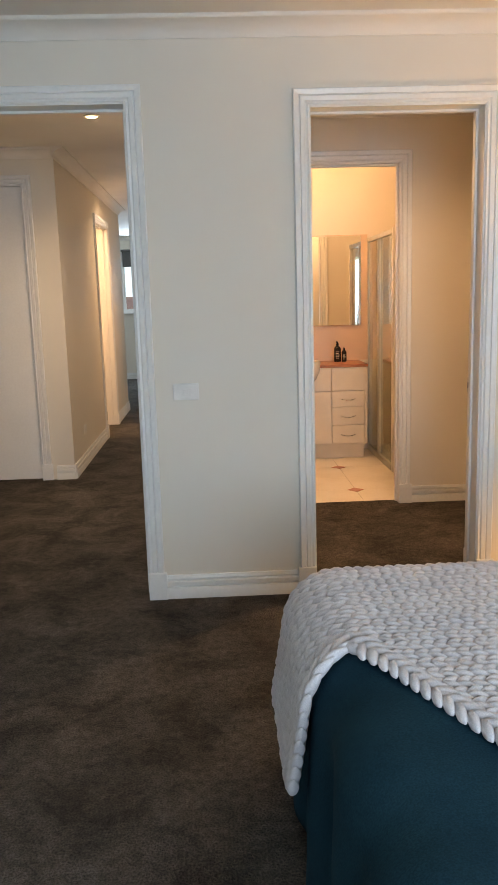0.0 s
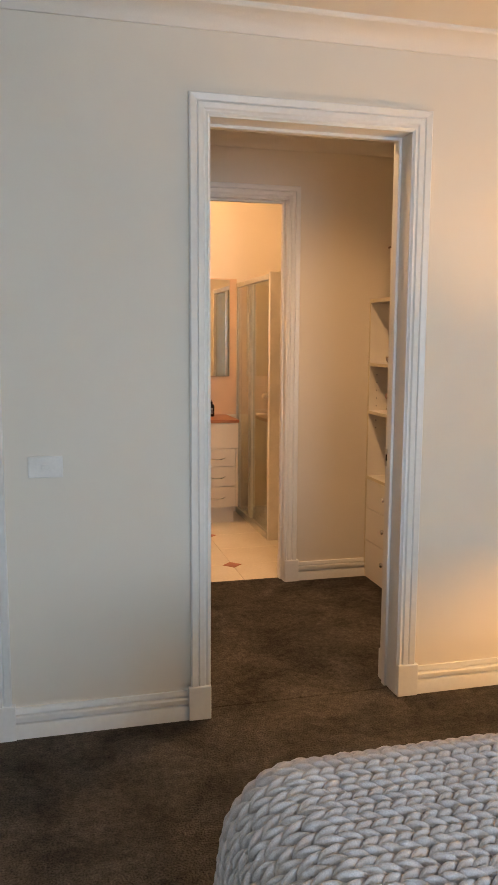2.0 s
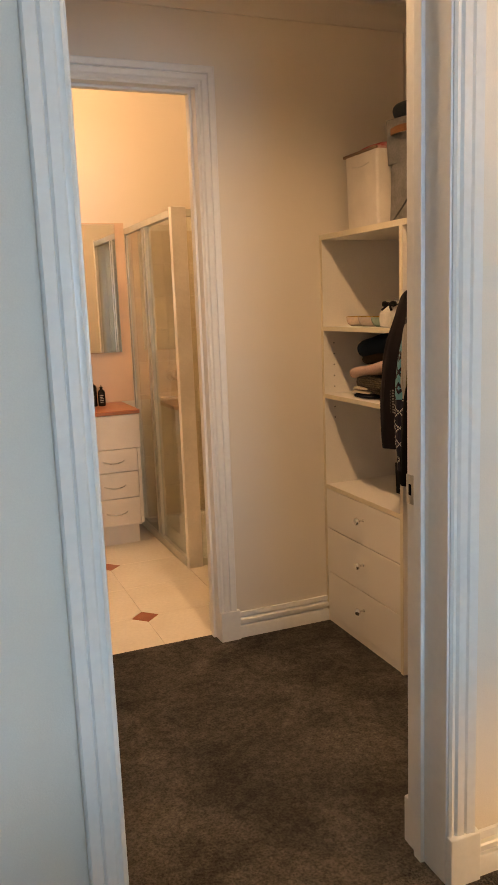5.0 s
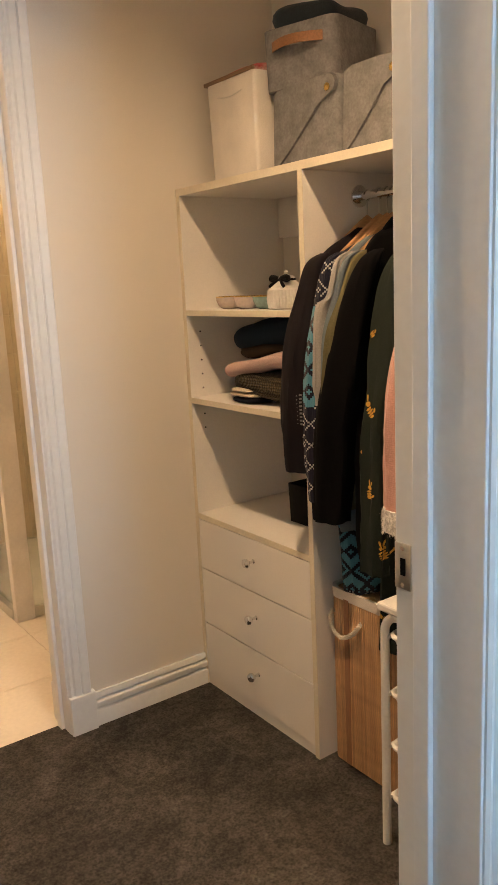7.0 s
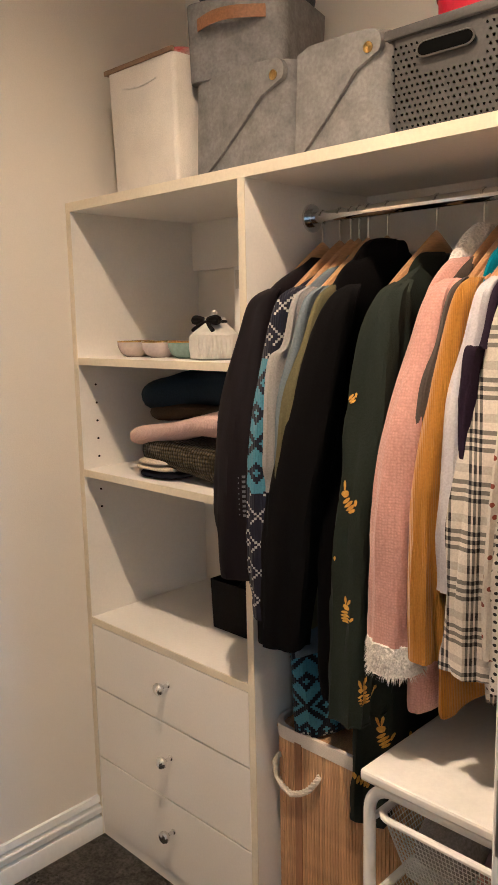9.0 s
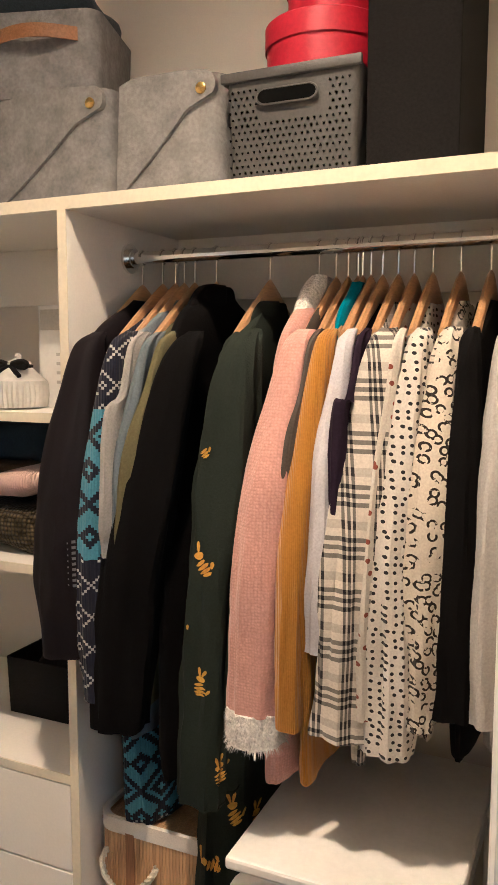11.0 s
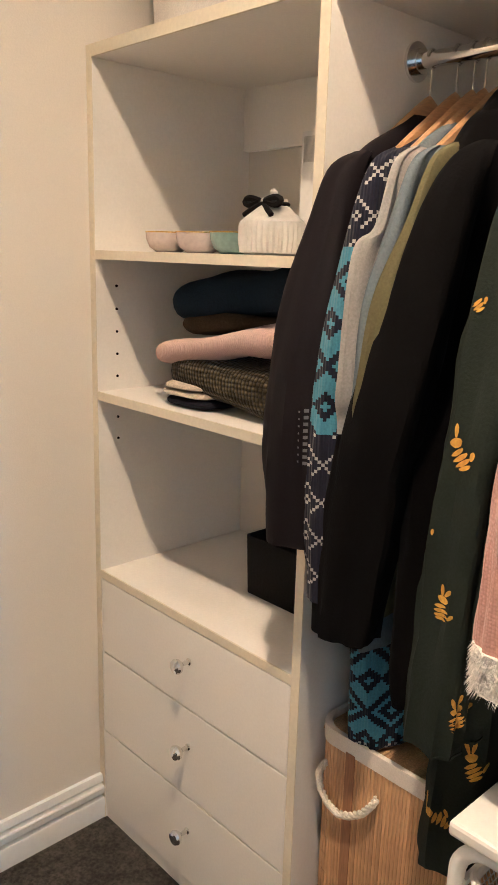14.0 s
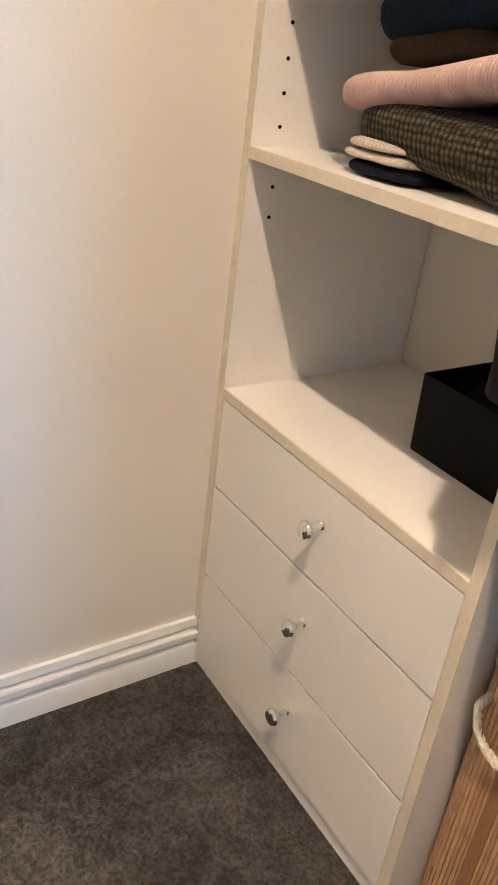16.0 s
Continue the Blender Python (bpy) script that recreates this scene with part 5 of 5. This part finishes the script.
for k in range(9):
    laid(tree, Vector((1.63, 4.326, 1.072 - k * 0.0092)), [(0, 0, [(-0.0030, -0.0024), (0.0030, -0.0024), (0.0030, 0.0024), (-0.0030, 0.0024)])], "print_bar", MARK, jacket, "", 1)
    if k < 8:
        laid(tree, Vector((1.63, 4.337, 1.070 - k * 0.010)), [(0, 0, [(-0.0011, -0.0014), (0.0011, -0.0014), (0.0011, 0.0014), (-0.0011, 0.0014)])], "print_bar", MARK, jacket, "", 1)


def blots(s, spin):
    """A cluster of plain blots standing for a printed animal: two upright slivers, a round, a belly in stripes, a tail."""
    out = []
    for u, v, ru, rv, turn in ((-0.006, 0.024, 0.0030, 0.010, 0.25), (0.003, 0.025, 0.0028, 0.010, -0.3), (-0.001, 0.009, 0.0085, 0.0068, 0.2), (-0.002, -0.004, 0.0095, 0.0034, 0.45), (0.001, -0.011, 0.0120, 0.0034, 0.45),
                               (0.003, -0.018, 0.0120, 0.0032, 0.45), (0.004, -0.0245, 0.0090, 0.0030, 0.3), (0.017, -0.010, 0.0032, 0.0070, -0.5)):
        c, d = math.cos(spin), math.sin(spin)
        ring = []
        for k in range(12):
            a = math.tau * k / 12
            x, y = ru * math.cos(a) * (1 + 0.12 * math.sin(3 * a)), rv * math.sin(a)
            x, y = x * math.cos(turn) - y * math.sin(turn), x * math.sin(turn) + y * math.cos(turn)
            ring.append(((x * c - y * d) * s, (x * d + y * c) * s))
        out.append(((u * c - v * d) * s, (u * d + v * c) * s, ring))
    return out


tree_s, tree_b = on_cloth(pj, "sleeve"), on_cloth(pj, "body")
for tr, x, y, z, s, spin in ((tree_s, 1.645, 4.100, 1.063, 0.85, 0.3), (tree_s, 1.638, 4.099, 0.868, 0.75, -0.2), (tree_s, 1.640, 4.066, 0.725, 0.8, 0.0), (tree_s, 1.650, 4.100, 1.235, 0.6, 0.3),
                          (tree_b, 1.70, 4.055, 1.26, 0.9, 0.2), (tree_s, 1.640, 4.135, 0.96, 0.6, 0.4), (tree_b, 1.70, 4.07, 0.62, 1.0, 0.1), (tree_b, 1.70, 4.12, 0.53, 0.9, 0.9), (tree_b, 1.72, 4.03, 0.80, 0.8, 0.0), (tree_b, 1.70, 4.02, 0.55, 0.9, -0.2)):
    laid(tr, Vector((x, y, z)), blots(s, spin), "printed_patch", PRINT, pj, "amber printed patch")

# ---------------------------------------------------------------- bedroom: bed, throw, bedside lamp
EU, EV0, EV1, BZ, ROLL = 0.344, 0.45, 1.962, 0.605, 0.115


def over_bed(u, v, lift=0.0):
    """A point u metres in from the foot edge and v along it, draped over the bed with rounded edges; lift: above the surface."""
    a = min(0.0, u)
    b = v - EV1 if v > EV1 else (v - EV0 if v < EV0 else 0.0)
    d = math.hypot(a, b)
    x, y = EU + max(0.0, u), min(max(v, EV0), EV1)
    if d < 1e-6:
        return Vector((x, y, BZ + lift))
    ex, ey = a / d, b / d
    w = d / ROLL
    if w < math.pi / 2:
        o, z = (ROLL + lift) * math.sin(w), BZ - ROLL + (ROLL + lift) * math.cos(w)
    else:
        s = d - ROLL * math.pi / 2
        o, z = ROLL + lift + 0.02 * s, BZ - ROLL - s
    return Vector((x + ex * o, y + ey * o, max(z, 0.015)))


bed = empty("bed", 1.3, 1.2, 0, "queen bed with a dark teal velvet duvet", "bed")
boxes("base", BLACK, bed, (0.39, 2.38, 0.50, 1.92, 0.02, 0.30), bevel=0.01)
boxes("mattress", CANVAS, bed, (0.37, 2.38, 0.48, 1.94, 0.30, 0.52), bevel=0.03)
bm = bmesh.new()
us = [-0.64 + 0.026 * i for i in range(105)]
vs = [EV0 - 0.64 + 0.026 * j for j in range(108)]
grid = []
for u in us:
    row = []
    for v in vs:
        fold = noise.noise(Vector((u * 2.2, v * 2.2, 0))) * 0.012 + noise.noise(Vector((u * 6, v * 6, 3))) * 0.005
        if u < 0:
            fold += min(1, -u * 3) * (0.020 * math.sin(v * 17 + 3 * noise.noise(Vector((v * 2, u, 0)))) - 0.002)
        row.append(bm.verts.new(over_bed(u, v, fold)))
    grid.append(row)
for i in range(len(us) - 1):
    for j in range(len(vs) - 1):
        bm.faces.new((grid[i][j], grid[i + 1][j], grid[i + 1][j + 1], grid[i][j + 1]))
duvet = part("duvet", bm, TEAL, bed, "dark teal velvet duvet hanging to the floor")
duvet.modifiers.new("thickness", 'SOLIDIFY').thickness = -0.012

HANG, FARHANG = -0.375, EV1 + 0.36


def throw_edge(u):
    """The near edge of the throw: upright down the foot of the bed, then slanting away over its top."""
    if u < -0.15:
        return 1.507
    if u < -0.04:
        return 1.507 + 0.40 * (u + 0.15)
    return 1.551 - 2.2 * (u + 0.04)


def fall(u):
    """How far the hanging part swings clear of the bed."""
    h = max(0.0, -u)
    return 0.05 * h + 0.16 * h * h


throw = empty("knitted_throw", 0.8, 1.6, BZ, "pale grey chunky hand-knitted throw spread over the bed foot", "blanket")
leaf = []
for i in range(6):
    t = i / 5
    r = (0.30, 0.80, 1.0, 0.96, 0.72, 0.25)[i]
    leaf.append([((t - 0.5), r * math.cos(k * math.tau / 8), r * math.sin(k * math.tau / 8)) for k in range(8)])
verts, faces = [], []


def stitch(pu, pv, du, dv, length, wide, high, lift):
    base = len(verts)
    for ring in leaf:
        for a, b, c in ring:
            verts.append(over_bed(pu + du * a * length - dv * b * wide, pv + dv * a * length + du * b * wide, lift + fall(pu) + c * high))
    for i in range(5):
        for k in range(8):
            faces.append((base + i * 8 + k, base + i * 8 + (k + 1) % 8, base + (i + 1) * 8 + (k + 1) % 8, base + (i + 1) * 8 + k))
    faces.append(tuple(base + k for k in range(7, -1, -1)))
    faces.append(tuple(base + 40 + k for k in range(8)))


WALE, STEP = 0.041, 0.0285
v = FARHANG
row_i = 0
while v > EV0 - 0.1:
    u = HANG + (row_i % 2) * 0.006
    while u < 1.0:
        if v > throw_edge(u) + 0.022 and math.hypot(min(0, u), max(0, v - EV1)) < 0.40:
            j = noise.noise(Vector((u * 20, v * 20, 1))) * 0.004
            for s in (-1, 1):
                stitch(u + j, v + s * WALE * 0.24, 0.90, s * 0.44, 0.045, 0.0088, 0.0130 + j * 0.3, 0.026 + j * 0.5)
        u += STEP
    v -= WALE
    row_i += 1
me = bpy.data.meshes.new("stitches")
me.from_pydata(verts, [], faces)
me.materials.append(KNIT)
me.shade_smooth()
o = new("stitches", me)
o.parent, o.matrix_parent_inverse = throw, throw.matrix_world.inverted()
tagged(o, kind="stuff")
# braided border along the near edge and the hem
verts, faces = [], []
path = [Vector((HANG + 0.02 * k, throw_edge(HANG + 0.02 * k), 0)) for k in range(46)]
dense = []
for a, b in zip(path, path[1:]):
    n = max(1, int((b - a).length / 0.004))
    dense += [a.lerp(b, k / n) for k in range(n)]
acc, last = 0.0, dense[0]
for p, q in zip(dense, dense[1:]):
    acc += (q - p).length
    if acc > 0.029:
        acc = 0.0
        d = (q - last).normalized()
        last = q
        for s in (-1, 1):
            w = 0.50 * s
            du, dv = d.x * math.cos(w) - d.y * math.sin(w), d.x * math.sin(w) + d.y * math.cos(w)
            stitch(q.x - d.y * s * 0.013, q.y + d.x * s * 0.013, du, dv, 0.062, 0.0105, 0.0140, 0.030)
me = bpy.data.meshes.new("braided_border")
me.from_pydata(verts, [], faces)
me.materials.append(KNIT)
me.shade_smooth()
o = new("braided_border", me)
o.parent, o.matrix_parent_inverse = throw, throw.matrix_world.inverted()
tagged(o, kind="stuff")
bm = bmesh.new()
cells = {}
for i in range(70):
    for j in range(108):
        u, v = HANG + 0.0198 * i, FARHANG - 0.018 * j
        if v > throw_edge(u) + 0.01 and math.hypot(min(0, u), max(0, v - EV1)) < 0.395:
            cells[i, j] = bm.verts.new(over_bed(u, v, 0.010 + fall(u)))
for i, j in list(cells):
    q = [cells.get(k) for k in ((i, j), (i + 1, j), (i + 1, j + 1), (i, j + 1))]
    if all(q):
        bm.faces.new(q)
part("backing", bm, KNIT, throw)

table = empty("bedside_table", 2.15, 2.5, 0, "small white bedside table beside the bed", "bedside table")
boxes("cabinet", WHITE, table, (1.95, 2.40, 2.30, 2.72, 0.06, 0.55), bevel=0.004)
boxes("plinth", WHITE, table, (1.98, 2.40, 2.33, 2.69, 0.0, 0.06))
SHADE = material("linen_shade", (0.72, 0.62, 0.48), 0.9, scale=20, fine=300, bump=0.03, grain=0.1)
tl = empty("table_lamp", 2.05, 2.52, 0.55, "table lamp with a linen drum shade, lit", "lamp")
part("foot", lathe(bmesh.new(), [(0.07, 0), (0.07, 0.015), (0.02, 0.03), (0.012, 0.06), (0.012, 0.26)], 2.05, 2.52, 24, 'z', 0.55), STEEL, tl)
part("shade", lathe(bmesh.new(), [(0.150, 0.24), (0.153, 0.24), (0.148, 0.40), (0.145, 0.40), (0.150, 0.241)], 2.05, 2.52, 32, 'z', 0.55, caps=False), SHADE, tl)

# ---------------------------------------------------------------- ensuite
VF, VB, VT = 6.45, 6.90, 0.806
van = empty("vanity_cabinet", 0.9, 6.7, 0, "cream vanity cabinet with three bow-handled drawers", "vanity")
VAN = material("vanity_laminate", (0.80, 0.72, 0.62), 0.4, scale=3, fine=150, bump=0.005, grain=0.03)
boxes("body", VAN, van, (0.22, 1.283, VF + 0.02, VB - 0.002, 0.135, 0.782), bevel=0.002)
boxes("kickboard", VAN, van, (0.24, 1.27, VF + 0.09, VB - 0.002, 0.0, 0.135))
boxes("top_panel", VAN, van, (0.985, 1.286, VF, VF + 0.019, 0.588, 0.780), bevel=0.002)
boxes("top_panel", VAN, van, (0.22, 0.982, VF, VF + 0.019, 0.588, 0.780), bevel=0.002)
for a, b in ((0.22, 0.60), (0.603, 0.982)):
    boxes("cupboard_door", VAN, van, (a, b, VF, VF + 0.019, 0.138, 0.584), bevel=0.002)
for z0, z1 in ((0.453, 0.584), (0.298, 0.449), (0.138, 0.294)):
    d = boxes("drawer", VAN, van, (0.986, 1.262, VF, VF + 0.019, z0, z1), bevel=0.002)
    zc = z0 + (z1 - z0) * 0.5
    pts = [(1.06 + 0.125 * k / 12, VF - 0.026 * math.sin(math.pi * k / 12) ** 0.6 - 0.001, zc - 0.010 * math.sin(math.pi * k / 12)) for k in range(13)]
    part("bow_handle", tube(bmesh.new(), pts, 0.0045, 8), CHROME, d, "curved chrome bow handle")
boxes("side_panel", VAN, van, (1.264, 1.283, VF, VF + 0.02, 0.138, 0.584), bevel=0.001)
tagged(boxes("vanity_benchtop", BENCH, None, (0.21, 1.292, VF - 0.005, VB - 0.001, 0.783, VT), bevel=0.003), "reddish timber-look vanity benchtop", "benchtop")
basin = empty("semi_recessed_basin", 0.70, 6.5, 0.66, "round white ceramic basin set into the benchtop", "basin")
part("bowl", lathe(bmesh.new(), [(0.13, 0.0), (0.17, 0.03), (0.20, 0.10), (0.205, 0.17), (0.198, 0.182), (0.185, 0.176), (0.165, 0.09), (0.05, 0.045), (0.004, 0.043)], 0.695, 6.50, 40, 'z', 0.66), CERAMIC, basin)
mir = empty("wall_mirror", 0.8, 6.89, 1.1, "large plain frameless mirror over the vanity", "mirror")
boxes("mirror_glass", MIRROR, mir, (0.20, 1.315, 6.880, 6.894, 1.112, 1.876), bevel=0.003)


def bottle(x, y, r, h, label, pump):
    root = empty("pump_bottle", x, y, VT, label, "bottle", "bottles on the vanity")
    part("body", lathe(bmesh.new(), [(r * 0.94, 0), (r, 0.006), (r, h * 0.66), (r * 0.8, h * 0.74), (r * 0.34, h * 0.8), (r * 0.34, h * 0.86)], x, y, 24, 'z', VT), BOTTLE, root)
    bm = bmesh.new()
    lathe(bm, [(r * 0.42, h * 0.85), (r * 0.42, h * 0.92), (r * 0.16, h * 0.93), (r * 0.14, h)], x, y, 12, 'z', VT)
    if pump:
        tube(bm, [(x, y, VT + h), (x - 0.01, y - 0.02, VT + h + 0.004), (x - 0.014, y - 0.032, VT + h - 0.004)], 0.0045, 6)
    part("cap", bm, BLACK, root)
    for k in range(5):
        boxes("label_line", PAPER, root, (x - r * 0.55, x + r * (0.2 + 0.1 * (k % 3)), y - r - 0.0008, y - r * 0.80, VT + h * (0.18 + 0.08 * k), VT + h * (0.18 + 0.08 * k) + 0.004))


bottle(1.085, 6.76, 0.031, 0.17, "black pump soap bottle with pale lettering", True)
bottle(1.140, 6.745, 0.022, 0.125, "small black bottle with a pale label", False)

# shower enclosure
FRAME = material("satin_frame", (0.66, 0.66, 0.60), 0.35, 0.6, scale=10, fine=100, bump=0, grain=0.06)
sh = empty("shower_enclosure", 1.8, 6.4, 0, "framed glass shower enclosure with white corner post", "shower")
SX = 1.392
boxes("top_rail", FRAME, sh, (SX - 0.018, SX + 0.018, 5.955, 6.898, 1.815, 1.85), bevel=0.002)
boxes("bottom_rail", FRAME, sh, (SX - 0.02, SX + 0.02, 5.955, 6.898, 0.002, 0.045), bevel=0.002)
for y0, y1 in ((6.87, 6.898), (6.48, 6.51), (6.43, 6.455)):
    boxes("stile", FRAME, sh, (SX - 0.014, SX + 0.014, y0, y1, 0.045, 1.815), bevel=0.002)
boxes("corner_post", WHITE, sh, (SX - 0.016, SX + 0.062, 5.912, 5.955, 0.0, 1.862), bevel=0.003)
g1 = boxes("pane", SHOWER_GLASS, sh, (SX - 0.008, SX - 0.003, 6.51, 6.87, 0.045, 1.815))
g2 = boxes("pane", SHOWER_GLASS, sh, (SX + 0.003, SX + 0.008, 5.955, 6.43, 0.045, 1.815))
g3 = boxes("pane", SHOWER_GLASS, sh, (SX + 0.062, 2.21, 5.930, 5.936, 0.045, 1.815))
for g in (g1, g2, g3):
    g.visible_shadow = False
boxes("return_rail", FRAME, sh, (SX + 0.062, 2.21, 5.918, 5.948, 1.815, 1.85), (SX + 0.062, 2.21, 5.918, 5.948, 0.002, 0.045), bevel=0.002)
boxes("tray", CERAMIC, sh, (SX + 0.022, 2.208, 5.952, 6.898, -0.003, 0.03), bevel=0.004)
STILE = material("shower_wall_tile", (0.80, 0.66, 0.50), 0.2, scale=6, fine=80, bump=0.004, grain=0.06)
sw_n = empty("shower_tiling", 1.8, 6.9, 0, "peach ceramic shower wall tiles", "tiles", kind="structure")
bm = bmesh.new()
box(bm, -0.0985, 0.0985, -0.003, 0.003, -0.0985, 0.0985, 0.002, 1)
wt = part("tile", bm, STILE, sw_n, smooth=False)
first = True
for i in range(4):
    for j in range(9):
        t = wt if first else new("tile", wt.data)
        if not first:
            t.parent, t.matrix_parent_inverse = sw_n, sw_n.matrix_world.inverted()
        first = False
        t.matrix_basis = pose(1.52 + 0.2 * i, 6.896, 0.14 + 0.2 * j)
tap = empty("shower_mixer", 1.66, 6.89, 0.93, "chrome shower mixer tap on the tiled wall", "tap")
bm = bmesh.new()
tube(bm, [(1.62, 6.892, 0.95), (1.62, 6.865, 0.95)], 0.032, 18)
part("plate", bm, CHROME, tap)
part("lever", tube(bmesh.new(), [(1.62, 6.865, 0.95), (1.62, 6.84, 0.95), (1.64, 6.83, 0.93), (1.66, 6.825, 0.90)], 0.010, 8), CHROME, tap)
tagged(boxes("soap_shelf", CERAMIC, None, (1.54, 1.70, 6.80, 6.893, 0.80, 0.815), bevel=0.004), "white corner soap shelf in the shower", "shelf")

# ivory floor tiles, each with one corner cut for a terracotta inset
ef = bpy.data.objects["ensuite_floor"]
PITCH, GX, GY, CUT = 0.3825, 0.993, 5.390, 0.062


def tile_mesh():
    h = PITCH / 2 - 0.0008
    bm = bmesh.new()
    c = CUT + 0.001
    out = [(-h, -h), (h, -h), (h, h - c), (h - c, h), (-h, h)]
    loft(bm, [[(a, b, -0.006) for a, b in out], [(a, b, -0.001) for a, b in out], [(a * 0.992, b * 0.992, 0.0) for a, b in out]])
    return bm


proto, ins = None, None
for i in range(-4, 4):
    for j in range(-1, 4):
        cx, cy = GX + (i + 0.5) * PITCH, GY + (j + 0.5) * PITCH
        if cx < -0.05 or cx > 2.1 or cy < 5.0 or cy > 6.75:
            continue
        # the corner that lies on an even node
        sx, sy = (1 if (i + 1) % 2 == 0 else -1), (1 if (j + 1) % 2 == 0 else -1)
        turn = {(1, 1): 0, (-1, 1): 90, (-1, -1): 180, (1, -1): 270}[sx, sy]
        if proto is None:
            proto = part("tile", tile_mesh(), TILE, ef, smooth=False)
            t = proto
        else:
            t = new("tile", proto.data)
            t.parent, t.matrix_parent_inverse = ef, ef.matrix_world.inverted()
        t.matrix_basis = pose(cx, cy, 0, 0, 0, turn)
for i in range(-2, 3, 2):
    for j in range(0, 4, 2):
        x, y = GX + i * PITCH, GY + j * PITCH
        if x < 0.0 or x > 2.0:
            continue
        c = CUT - 0.0015
        out = [(c, 0), (0, c), (-c, 0), (0, -c)]
        if ins is None:
            bm = bmesh.new()
            loft(bm, [[(a, b, -0.006) for a, b in out], [(a, b, -0.0006) for a, b in out], [(a * 0.97, b * 0.97, 0.0004) for a, b in out]])
            ins = part("inset_tile", bm, TERRA, ef, "terracotta diamond inset tile", smooth=False)
            t = ins
        else:
            t = new("inset_tile", ins.data)
            t.parent, t.matrix_parent_inverse = ef, ef.matrix_world.inverted()
            tagged(t, "terracotta diamond inset tile")
        t.matrix_basis = pose(x, y, 0)
